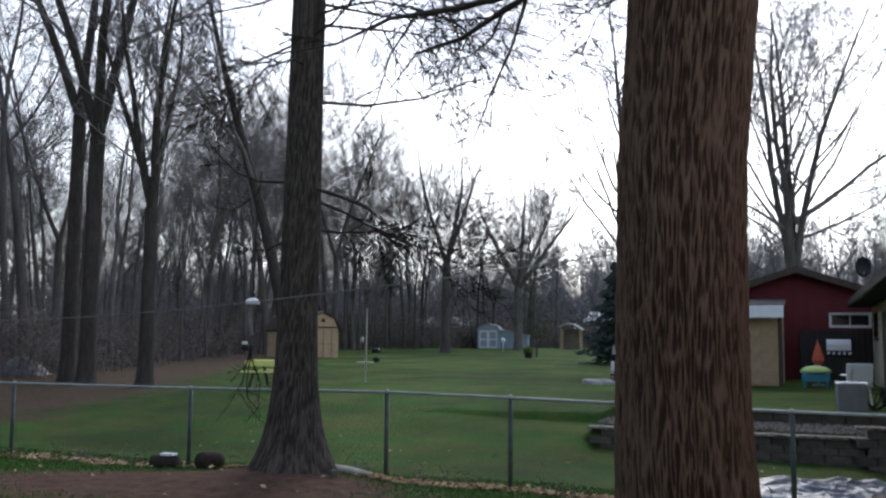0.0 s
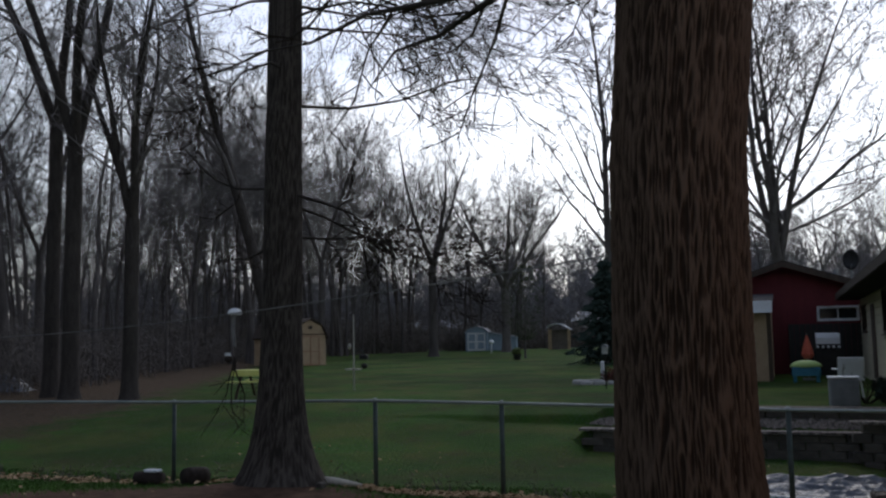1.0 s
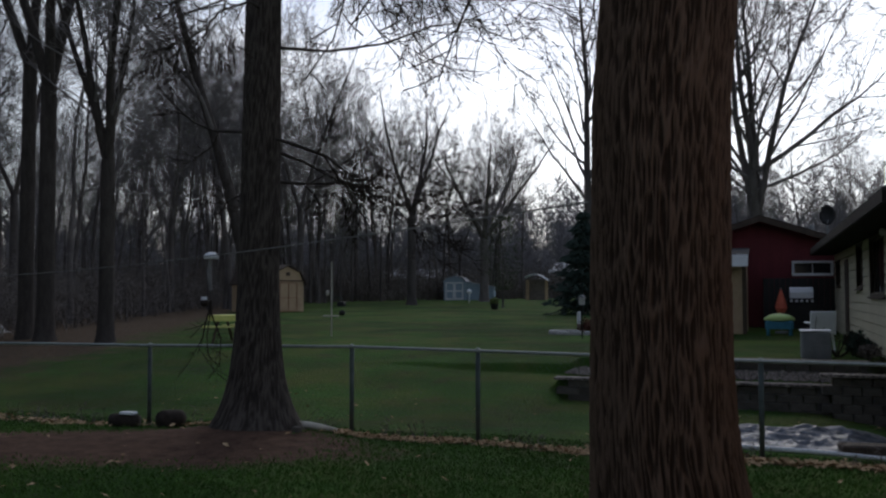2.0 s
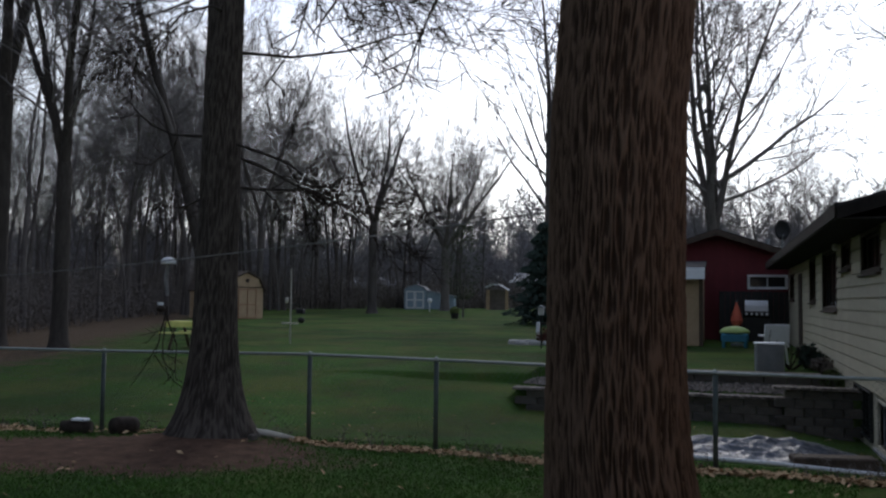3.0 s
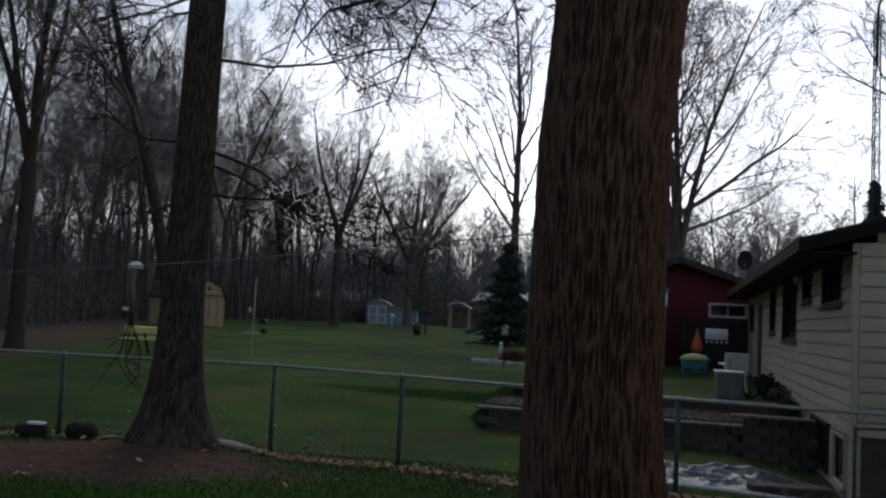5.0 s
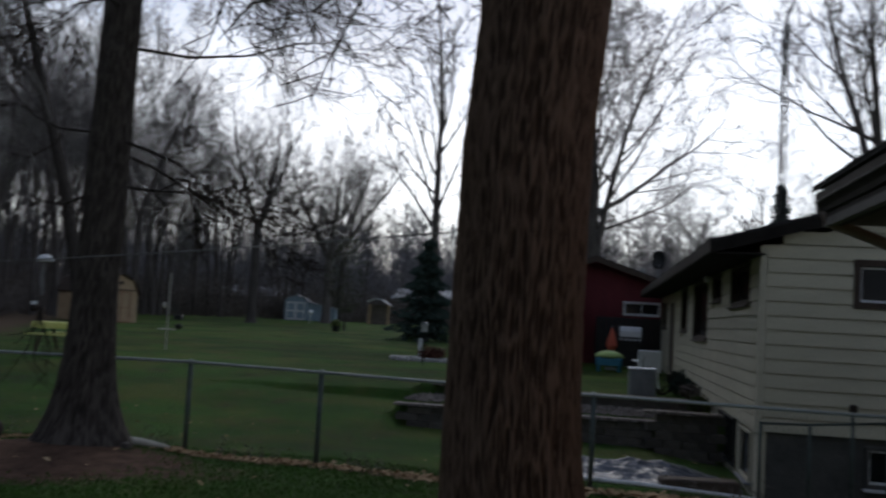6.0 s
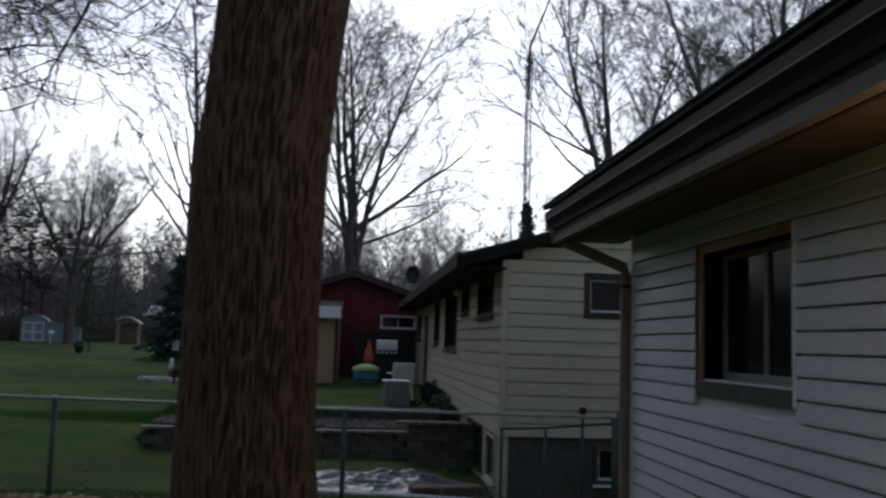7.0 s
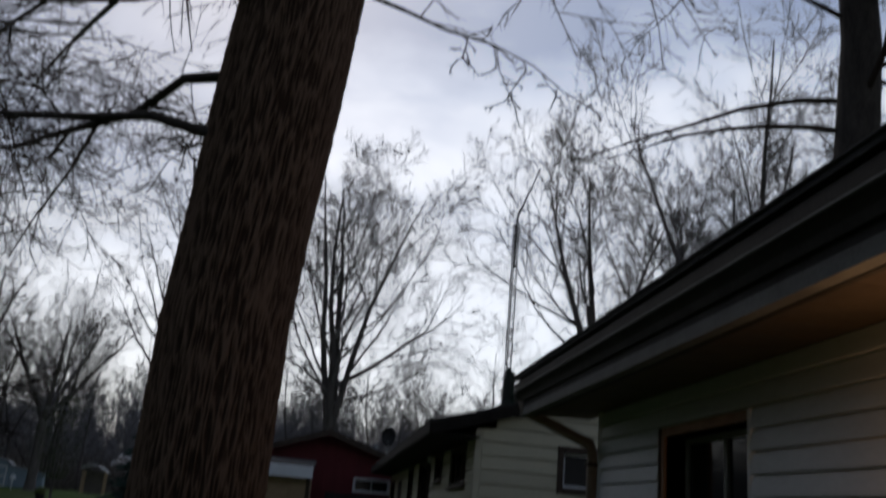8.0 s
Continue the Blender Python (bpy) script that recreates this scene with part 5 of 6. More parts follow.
    part("roof", Shape().prism([(gy - 0.45, 2.46), (gy - 0.45, 2.55), (gy + 3.8, 3.0), (gy + 3.8, 2.91)], "x", gx0 - 0.3, gx1 + 0.08).mesh("roof", M["shingle"]), g)
    part("fascia", Shape().box(gx0 - 0.3, gy - 0.48, 2.28, gx1 + 0.08, gy - 0.452, 2.62, 0.01).raw("fascia", M["plastic_white"]), g, "white roof fascia")


red_building()


# ---- fence ----
def chain_fence():
    y = 11.0
    xs = [-21.4, -18.2, -15.0, -11.7, -8.28, -5.11, -3.38, -0.04, 3.24]
    tops = [0.80, 0.80, 0.80, 0.80, 0.82, 0.86, 0.84, 0.79, 0.77]
    root = thing("chain_link_fence", "waist-high galvanised chain-link fence along the yard", "fence", 0, y, 0)
    for x, t in zip(xs, tops):
        g = ground_z(x, y)
        p = part("post", Shape().tube([(x, 0, g - 0.2), (x, 0, t - 0.01)], 0.030, 10).mesh("post", M["post_green"], True), root)
        part("cap", Shape().dome((x, 0, t - 0.005), 0.036, 0.036, 0.045, 10, 5, -10).raw("cap", M["galv"], True), p)
    part("top_rail", Shape().tube([(x, -0.012, t) for x, t in zip(xs, tops)], 0.021, 8).mesh("top_rail", M["galv"], True), root, "galvanised tubular top rail")
    V, F = [], []
    step_x = 0.075

    def top_at(x):
        return float(np.interp(x, xs, tops))

    n = int((xs[-1] - xs[0]) / step_x)
    for i in range(n):
        x = xs[0] + i * step_x
        for s in (1, -1):
            t, g = top_at(x), ground_z(x, y) + 0.02
            h = t - g
            xa, xb = (x, x + h * 0.8) if s > 0 else (x + h * 0.8, x)
            if max(xa, xb) > xs[-1]:
                continue
            tube_fast((V, F), [Vector((xa, 0.03 + 0.004 * s, g)), Vector((xb, 0.03 + 0.004 * s, t))], [0.0011, 0.0011], 3)
    part("wire_mesh", mesh_of("wire_mesh", V, F, M["post_green"]), root, "thin diamond wire mesh")
    # gate beside the house
    gate = thing("fence_gate", "narrow tubular chain-link gate with hinge posts", "gate", 0, 11.05, 0)
    g = ground_z(2.5, 11)
    for x, t in ((1.86, 0.62), (2.40, 0.62), (2.86, 0.84), (3.30, 0.84)):
        part("upright", Shape().tube([(x, 0, g - 0.1), (x, 0, t)], 0.020, 8).mesh("upright", M["post_green"], True), gate)
    part("bar", Shape().tube([(1.86, 0, 0.60), (2.4, 0, 0.62), (3.30, 0, 0.70)], 0.016, 8).mesh("bar", M["post_green"], True), gate)
    part("latch", Shape().box(2.82, -0.05, 0.80, 2.90, 0.03, 0.88, 0.01).raw("latch", M["charred"]), gate)


chain_fence()


# ---- retaining walls, gravel bed, patio things ----
def retaining_wall(name, label, x0, x1, y, z0, z1, courses, bw, material, seed):
    rng = random.Random(seed)
    root = thing(name, label, "retaining wall", 0, 0, 0, kind="structure")
    h = (z1 - z0) / courses
    blocks = [Shape().box(-bw / 2 + 0.006, 0, 0, bw / 2 - 0.006, 0.24, h - 0.008, 0.018).raw("block", M[material]) for _ in range(2)]
    for c in range(courses):
        x = x0 + (bw / 2 if c % 2 else 0)
        while x < x1 - bw * 0.5:
            b = part("block", blocks[0], root)
            b.location = (x + bw / 2, y + rng.uniform(-0.012, 0.012) + 0.015 * c, z0 + c * h)
            b.rotation_euler = (0, 0, rng.uniform(-0.02, 0.02))
            x += bw
    part("cap_stone", Shape().box(x0 - 0.03, y - 0.03, z1, x1 + 0.03, y + 0.27, z1 + 0.045, 0.012).raw("cap_stone", M["gravel" if material == "block" else material]), root, "pale flat capping")


retaining_wall("lower_retaining_wall", "dark weathered block retaining wall with pale capping", -3.6, 1.05, 16.5, -0.55, -0.03, 4, 0.42, "block", 1)
retaining_wall("upper_retaining_wall", "low block kerb wall at the lawn's edge", -3.2, 2.0, 18.25, -0.05, 0.25, 2, 0.42, "block", 2)
retaining_wall("return_retaining_wall", "dark mossy block wall beside the house", 0.88, 2.12, 16.15, -0.7, 0.18, 6, 0.3, "block", 3)


def gravel_bed():
    rng = random.Random(12)
    V, F = [], []
    for i in range(1700):
        x, y = rng.uniform(-3.5, 2.1), rng.uniform(16.8, 18.2)
        z = 0.03 + rng.uniform(0, 0.03)
        s = rng.uniform(0.02, 0.06)
        o = len(V)
        for dx, dy, dz in ((-1, -1, 0), (1, -1, 0), (1, 1, 0), (-1, 1, 0), (0, 0, 1)):
            V.append((x + dx * s * rng.uniform(0.5, 1.1), y + dy * s * rng.uniform(0.5, 1.1), z + dz * s))
        F += [(o, o + 1, o + 4), (o + 1, o + 2, o + 4), (o + 2, o + 3, o + 4), (o + 3, o, o + 4)]
    tagged(new("gravel_bed", mesh_of("gravel_bed", V, F, M["gravel"])), "pale stones and dead leaves in a planting bed", "gravel", kind="stuff")


gravel_bed()


def tarp():
    V, F = [], []
    nx, ny = 100, 80
    for j in range(ny + 1):
        for i in range(nx + 1):
            u, v = i / nx, j / ny
            x = -0.55 + 2.65 * u + 0.05 * noise.noise((v * 6, 1, 2))
            y = 12.25 + 1.75 * v + 0.35 * u * v + 0.06 * noise.noise((u * 7, 3, 1))
            g = ground_z(x, y) + 0.02
            q = noise.noise((u * 2.5 + v, v * 2.0, 5))
            f = 1 - abs(noise.noise((u * 3.0 - v * 1.4, v * 7 + u * 2.0, 8))) * 2
            h = 1 - abs(noise.noise((u * 8 + v * 5, v * 13 - u * 4, 3))) * 2
            rim = min(1, 7 * min(u, 1 - u, v, 1 - v) + 0.15)
            V.append((x, y, g + rim * (0.04 + 0.045 * q + 0.065 * max(f, 0) ** 3 + 0.03 * max(h, 0) ** 2)))
    for j in range(ny):
        for i in range(nx):
            F.append((j * (nx + 1) + i, j * (nx + 1) + i + 1, (j + 1) * (nx + 1) + i + 1, (j + 1) * (nx + 1) + i))
    ob = new("tarpaulin", mesh_of("tarpaulin", V, F, M["tarp"], True))
    tagged(ob, "crumpled silver-grey tarpaulin lying beside the house", "tarpaulin")
    s = Shape().box(-0.5, -0.16, 0, 0.5, 0.16, 0.17, 0.02)
    ob = tagged(new("covered_plank", s.raw("covered_plank", M["dark_brown"])), "dark brown timber lying on the tarpaulin's edge", "timber")
    ob.matrix_world = pose(1.35, 12.38, ground_z(1.35, 12.38) + 0.02, 0, 0, 10)
    p = Shape().tube([(-0.55, 11.98, ground_z(-0.5, 11.98) + 0.03), (0.6, 12.06, ground_z(0.6, 12.06) + 0.03), (2.3, 12.36, ground_z(2.3, 12.36) + 0.03), (3.4, 12.5, ground_z(3.4, 12.5) + 0.03)], 0.032, 8)
    tagged(new("white_pipe", p.mesh("white_pipe", M["plastic_white"], True)), "long white plastic pipe lying on the grass", "pipe")


tarp()


def patio_things():
    # air conditioner
    x, y = 0.95, 19.3
    ac = thing("air_conditioner", "grey boxy outdoor air-conditioning unit on the lawn", "air conditioner", x, y, ground_z(x, y))
    part("case", Shape().box(-0.27, -0.27, 0, 0.27, 0.27, 0.52, 0.03).raw("case", M["grey_metal"]), ac)
    for i in range(9):
        part("louvre", Shape().box(-0.23, -0.284, 0.04 + i * 0.05, 0.23, -0.27, 0.06 + i * 0.05).raw("louvre", M["grey_metal"]), ac)
    part("lid", Shape().box(-0.285, -0.285, 0.522, 0.285, 0.285, 0.55, 0.01).raw("lid", M["plastic_white"]), ac, "pale lid")
    # white garden chair
    x, y = 1.12, 21.4
    ch = thing("garden_chair", "white plastic garden chair turned away", "chair", x, y, ground_z(x, y), 12)
    part("seat", Shape().box(-0.25, -0.25, 0.38, 0.25, 0.25, 0.42, 0.015).raw("seat", M["plastic_white"]), ch)
    b = Shape()
    b.box(-0.27, -0.29, 0.42, 0.27, -0.25, 0.92, 0.02, Matrix.Rotation(radians(8), 4, "X"))
    part("backrest", b.raw("backrest", M["plastic_white"]), ch)
    for a in (-0.22, 0.22):
        for c in (-0.22, 0.22):
            part("leg", Shape().tube([(a * 1.15, c * 1.15, 0), (a, c, 0.38)], 0.022, 6).mesh("leg", M["plastic_white"]), ch)
        part("armrest", Shape().box(a - 0.03, -0.25, 0.60, a + 0.03, 0.22, 0.635, 0.01).raw("armrest", M["plastic_white"]), ch)
    # grill
    x, y = 1.12, 30.5
    gr = thing("gas_grill", "black gas grill with a pale steel lid", "grill", x, y, ground_z(x, y))
    part("cart", Shape().box(-0.42, -0.25, 0.08, 0.42, 0.25, 0.86, 0.02).raw("cart", M["black"]), gr)
    part("lid", Shape().prism([(-0.26, 1.02), (-0.26, 1.2), (-0.18, 1.32), (0.1, 1.36), (0.26, 1.2), (0.26, 1.02)], "x", -0.34, 0.34).mesh("lid", M["steel"]), gr, "pale steel lid")
    pn = part("control_panel", Shape().box(-0.42, -0.29, 0.88, 0.42, 0.26, 1.0, 0.01).raw("control_panel", M["black"]), gr)
    for i in range(5):
        k = part("knob", Shape().tube([(-0.3 + i * 0.15, -0.29, 0.94), (-0.3 + i * 0.15, -0.33, 0.94)], 0.042, 10).mesh("knob", M["steel"]), pn)
    for a in (-0.36, 0.36):
        part("wheel", Shape().tube([(a - 0.02, -0.2, 0.08), (a + 0.02, -0.2, 0.08)], 0.08, 12).mesh("wheel", M["black"]), gr)
    # toy table and folded parasol
    x, y = 0.42, 27.8
    tb = thing("sand_table", "teal plastic sand table with a lime green lid", "toy", x, y, ground_z(x, y))
    part("tub", Shape().box(-0.38, -0.3, 0.18, 0.38, 0.3, 0.42, 0.05).raw("tub", M["blue_toy"]), tb)
    part("lid", Shape().dome((0, 0, 0.42), 0.43, 0.34, 0.20, 16, 5, 0).raw("lid", M["green_toy"], True), tb, "lime green domed lid")
    for a in (-0.3, 0.3):
        for c in (-0.22, 0.22):
            part("leg", Shape().tube([(a, c, 0), (a, c, 0.2)], 0.05, 8).mesh("leg", M["blue_toy"]), tb)
    x, y = 0.50, 28.9
    pa = thing("folded_parasol", "folded orange-red child's parasol standing upright", "parasol", x, y, ground_z(x, y))
    part("pole", Shape().tube([(0, 0, 0), (0, 0, 1.36)], 0.018, 8).mesh("pole", M["grey_metal"]), pa)
    part("foot", Shape().tube([(0, 0, 0), (0, 0, 0.06)], 0.18, 12).mesh("foot", M["grey_metal"]), pa)
    n, V, F = 16, [(0, 0, 1.36)], []
    for j, (z, r) in enumerate(((1.15, 0.06), (0.95, 0.11), (0.75, 0.15), (0.62, 0.09))):
        for i in range(n):
            k = 1 + 0.25 * (i % 2)
            V.append((r * k * math.cos(6.2832 * i / n), r * k * math.sin(6.2832 * i / n), z))
    F += [(0, 1 + i, 1 + (i + 1) % n) for i in range(n)]
    for j in range(3):
        F += [(1 + j * n + i, 1 + (j + 1) * n + i, 1 + (j + 1) * n + (i + 1) % n, 1 + j * n + (i + 1) % n) for i in range(n)]
    part("canopy", mesh_of("canopy", V, F, M["orange"]), pa, "folded orange cloth")
    # shrubs along the beige wall
    wood, twigs = ([], []), ([], [])
    x, y = 1.36, 19.6
    for i, (dx, dz, L2, r) in enumerate(((-0.55, 0.9, 0.75, 0.035), (0.25, 1, 0.5, 0.022), (0.7, 0.7, 0.6, 0.02), (-0.1, 1, 0.55, 0.02), (0.9, 0.4, 0.55, 0.018))):
        limb(wood, twigs, (0, 0, -0.02), (dx, 0.15 - 0.1 * i, dz), L2, r, 300 + i, kids=(7, 4), wob=0.12, fine=0.006)
    sh = thing("dark_shrub", "dark cut-back bare shrub with a thick slanting stem", "shrub", x, y, ground_z(x, y))
    part("stem", mesh_of("stem", *wood, M["charred"], True), sh)
    part("twigs", mesh_of("twigs", *twigs, M["twig_dark"]), sh)
    leafy_bush("evergreen_shrub", "low dark evergreen shrub against the beige wall", 1.78, 19.6, 0.6, 0.38, "needle", 52, 420)
    leafy_bush("evergreen_shrub", "low dark evergreen shrub against the beige wall", 1.85, 21.6, 0.5, 0.45, "needle", 53, 360)
    leafy_bush("dry_shrub", "low grey-brown dry shrub under the beige wall", 1.86, 18.8, 0.5, 0.32, "brush", 55, 300, leaf=0.05)
    leafy_bush("pale_flower_clump", "small pale flowering clump under the wall", 1.95, 18.1, 0.45, 0.4, "bud", 54, 260, leaf=0.05)


patio_things()


# ---- sheds and things on the far lawn ----
def gambrel_shed():
    x, y = -25.8, 46.5
    z = ground_z(x, y) - 0.03
    root = thing("gambrel_shed", "tan wooden barn-style shed with a dark gambrel roof", "shed", x, y, z, 72)
    w = 1.25
    o = [(-w, 0), (w, 0), (w, 1.65), (w * 0.72, 2.3), (0, 2.62), (-w * 0.72, 2.3), (-w, 1.65)]
    part("wall", Shape().prism(o, "y", 0, 3.4).mesh("wall", M["tan"]), root)
    ro = [(w + 0.08, 1.55), (w + 0.12, 1.62), (w * 0.75, 2.38), (0, 2.74), (-w * 0.75, 2.38), (-w - 0.12, 1.62), (-w - 0.08, 1.55), (-w * 0.72, 2.32), (0, 2.66), (w * 0.72, 2.32)]
    part("roof", Shape().prism(ro, "y", -0.12, 3.5).mesh("roof", M["dark_brown"]), root, "dark brown gambrel roof")
    d = part("door", Shape().box(-0.65, -0.05, 0.08, 0.65, -0.004, 1.65, 0.01).raw("door", M["tan"]), root, "tan double door with dark edging")
    s = Shape()
    for a in (-0.68, -0.02, 0.64):
        s.box(a, -0.075, 0.05, a + 0.045, -0.052, 1.70)
    for c in (0.05, 0.8, 1.66):
        s.box(-0.68, -0.078, c, 0.685, -0.076 + 0.02, c + 0.045)
    part("strap", s.raw("strap", M["red_brown"]), d)
    part("header_board", Shape().box(-w, -0.06, 1.78, w, -0.004, 1.84).raw("header_board", M["dark_brown"]), root)
    part("vent", Shape().box(-0.14, -0.05, 2.1, 0.14, -0.004, 2.3, 0.02).raw("vent", M["dark_brown"]), root)


gambrel_shed()


def blue_shed():
    x, y = -27.0, 80
    z = ground_z(x, y)
    root = thing("blue_shed", "pale blue shed with white-trimmed double doors", "shed", x, y, z, 12)
    o = [(-1.0, 0), (1.0, 0), (1.0, 1.75), (0.7, 2.05), (0, 2.25), (-0.7, 2.05), (-1.0, 1.75)]
    part("wall", Shape().prism(o, "y", 0, 3.4).mesh("wall", M["blue"]), root)
    ro = [(1.08, 1.68), (1.12, 1.78), (0.74, 2.14), (0, 2.36), (-0.74, 2.14), (-1.12, 1.78), (-1.08, 1.68), (-0.7, 2.06), (0, 2.27), (0.7, 2.06)]
    part("roof", Shape().prism(ro, "y", -0.15, 3.5).mesh("roof", M["grey_metal"]), root, "grey shed roof")
    for c in (-0.42, 0.42):
        d = part("door", Shape().box(c - 0.40, -0.05, 0.08, c + 0.40, -0.004, 1.7, 0.01).raw("door", M["blue"]), root)
        s = Shape()
        s.box(c - 0.40, -0.08, 0.08, c - 0.30, -0.052, 1.7)
        s.box(c + 0.30, -0.08, 0.08, c + 0.40, -0.052, 1.7)
        for k in (0.08, 0.82, 1.58):
            s.box(c - 0.30, -0.08, k, c + 0.30, -0.052, k + 0.12)
        part("trim", s.raw("trim", M["white_trim"]), d, "white door trim")
    part("lean_to", Shape().prism([(1.02, 0), (3.6, 0), (3.6, 1.25), (1.02, 1.7)], "y", 0.5, 3.2).mesh("lean_to", M["blue"]), root, "blue lean-to")
    part("lean_to_roof", Shape().prism([(1.13, 1.70), (3.75, 1.25), (3.75, 1.32), (1.13, 1.78)], "y", 0.3, 3.3).mesh("lean_to_roof", M["grey_metal"]), root)


blue_shed()


def arbor():
    x, y = -20.2, 84
    root = thing("garden_shelter", "small shelter with a pale curved roof", "shelter", x, y, ground_z(x, y), 8)
    for a in (-0.9, 0.9):
        for b in (0, 1.6):
            part("post", Shape().box(a - 0.07, b - 0.07, 0, a + 0.07, b + 0.07, 1.9, 0.01).raw("post", M["tan"]), root)
    o = [(-1.1 + 2.2 * i / 10, 1.92 + 0.55 * math.sin(math.pi * (0.15 + 0.85 * i / 10))) for i in range(11)]
    o += [(u, v - 0.07) for u, v in reversed(o)]
    part("roof", Shape().prism(o, "y", -0.3, 1.9).mesh("roof", M["far_roof"]), root, "pale curved metal roof")
    part("back_panel", Shape().box(-0.83, 1.60, 0, 0.83, 1.64, 1.9).raw("back_panel", M["brush"]), root)


arbor()


def far_house(x, y, w, h, d, rz, label, roof="far_roof"):
    z = ground_z(x, y)
    root = thing("far_house", label, "house", x, y, z, rz)
    part("wall", Shape().box(-w / 2, 0, 0, w / 2, d, h).raw("wall", M["far_wall"]), root)
    part("roof", Shape().prism([(-0.4, h), (-0.4, h + 0.15), (d / 2, h + d * 0.2), (d + 0.4, h + 0.15), (d + 0.4, h)], "x", -w / 2 - 0.4, w / 2 + 0.4).mesh("roof", M[roof]), root, "pale roof")
    for i in range(3):
        a = -w / 2 + w * (i + 0.5) / 3
        wi = part("window", Shape().box(a - 0.5, -0.04, h * 0.35, a + 0.5, -0.004, h * 0.75).raw("window", M["glass"]), root)
        part("window_frame", Shape().box(a - 0.58, -0.03, h * 0.75, a + 0.58, -0.002, h * 0.80).raw("window_frame", M["white_trim"]), wi)


far_house(-20, 108, 8, 3.0, 7, 0, "low far house with a pale roof behind the trees")
far_house(-48, 122, 10, 2.6, 7, -5, "far pale-roofed house seen between trunks")


def lawn_things():
    # pole with hanging feeders
    x, y = -12.6, 25.5
    root = thing("feeder_pole", "slender pale pole with dark hanging bird feeders", "bird feeder", x, y, ground_z(x, y))
    part("pole", Shape().tube([(0, 0, -0.1), (0, 0, 2.3)], 0.022, 8).mesh("pole", M["birch"]), root)
    part("crook", Shape().tube([(0, 0, 1.15), (0.2, 0, 1.22), (0.38, 0, 1.15)], 0.012, 6).mesh("crook", M["post_green"]), root)
    part("feeder", Shape().box(0.22, -0.1, 0.92, 0.46, 0.1, 1.06, 0.03).raw("feeder", M["black"]), root)
    part("tray", Shape().box(-0.25, -0.12, 0.60, 0.22, 0.12, 0.64, 0.01).raw("tray", M["birch"]), root)
    part("lower_feeder", Shape().dome((0.36, 0, 0.72), 0.11, 0.09, 0.09, 10, 6).raw("lower_feeder", M["black"], True), root)
    part("ornament", Shape().dome((-0.14, 0, 1.32), 0.06, 0.06, 0.10, 10, 6).raw("ornament", M["birch"], True), root)
    # yellow picnic table behind the yard tree
    x, y = -13.3, 21.5
    pt = thing("picnic_table", "yellow-painted picnic table on the lawn", "table", x, y, ground_z(x, y), 8)
    for i in range(3):
        part("top_board", Shape().box(-0.8, -0.36 + i * 0.245, 0.70, 0.8, -0.13 + i * 0.245, 0.74, 0.008).raw("top_board", M["yellow"]), pt)
    part("bench", Shape().box(-0.8, -0.72, 0.42, 0.8, -0.48, 0.46, 0.008).raw("bench", M["yellow"]), pt)
    part("bench", Shape().box(-0.8, 0.48, 0.42, 0.8, 0.72, 0.46, 0.008).raw("bench", M["yellow"]), pt)
    part("apron", Shape().box(-0.8, -0.375, 0.58, 0.8, -0.362, 0.72).raw("apron", M["yellow"]), pt)
    for a in (-0.55, 0.55):
        for s in (-1, 1):
            part("leg", Shape().tube([(a, s * 0.62, 0), (a, s * 0.2, 0.70)], 0.04, 6).mesh("leg", M["dark_brown"]), pt)
    # bed with post, nest box and russet shrub
    x, y = -5.15, 27.5
    st = thing("stone_edging", "pale stone edging round a small planting bed", "edging", x, y, ground_z(x, y))
    rng = random.Random(6)
    for i in range(15):
        a = 6.2832 * i / 15
        b = Shape().box(-0.17, -0.1, -0.02, 0.17, 0.1, rng.uniform(0.07, 0.12), 0.03, Matrix.Translation((math.cos(a) * 0.95, math.sin(a) * 0.6, 0)) @ Matrix.Rotation(a + 1.57, 4, "Z"))
        part("stone", b.raw("stone", M["concrete"]), st)
    wp = tagged(new("white_post", Shape().box(-0.05, -0.05, -0.05, 0.05, 0.05, 0.66, 0.02).raw("white_post", M["plastic_white"])), "white wooden post in a planting bed", "post")
    wp.matrix_world = pose(x - 0.15, y + 0.1, ground_z(x, y))
    nb = thing("nest_box", "pale nest box on a thin black pole", "nest box", -4.62, 24.5, ground_z(-4.62, 24.5))
    part("pole", Shape().tube([(0, 0, -0.05), (0, 0, 0.92)], 0.016, 8).mesh("pole", M["black"]), nb)
    part("box", Shape().box(-0.07, -0.07, 0.92, 0.07, 0.07, 1.12, 0.01).raw("box", M["concrete"]), nb)
    part("roof", Shape().prism([(-0.10, 1.11), (0, 1.19), (0.10, 1.11)], "y", -0.10, 0.10).mesh("roof", M["grey_metal"]), nb)
    leafy_bush("russet_shrub", "low russet-brown shrub in the planting bed", x + 0.25, y, 0.9, 0.45, "rust", 61, 600)
    # pot under the young tree
    x, y = -15.9, 55
    po = thing("plant_pot", "small green pot with a dark plant", "plant pot", x, y, ground_z(x, y))
    part("pot", Shape().tube([(0, 0, 0), (0, 0, 0.35)], [0.2, 0.27], 12).mesh("pot", M["black"]), po)
    part("plant", Shape().dome((0, 0, 0.5), 0.3, 0.3, 0.24, 10, 5, -60, 0.2, random.Random(2)).raw("plant", M["bud"]), po)
    lp = tagged(new("white_lamp_ball", Shape().dome((0, 0, 0.9), 0.22, 0.22, 0.2, 12, 8).tube([(0, 0, -0.05), (0, 0, 0.75)], 0.04, 8).raw("white_lamp_ball", M["plastic_white"], True)), "white ball ornament on a short stake", "ornament")
    lp.matrix_world = pose(-23.0, 72, ground_z(-23, 72))
    # covered heap at the wood's edge
    V, F, n = [], [], 18
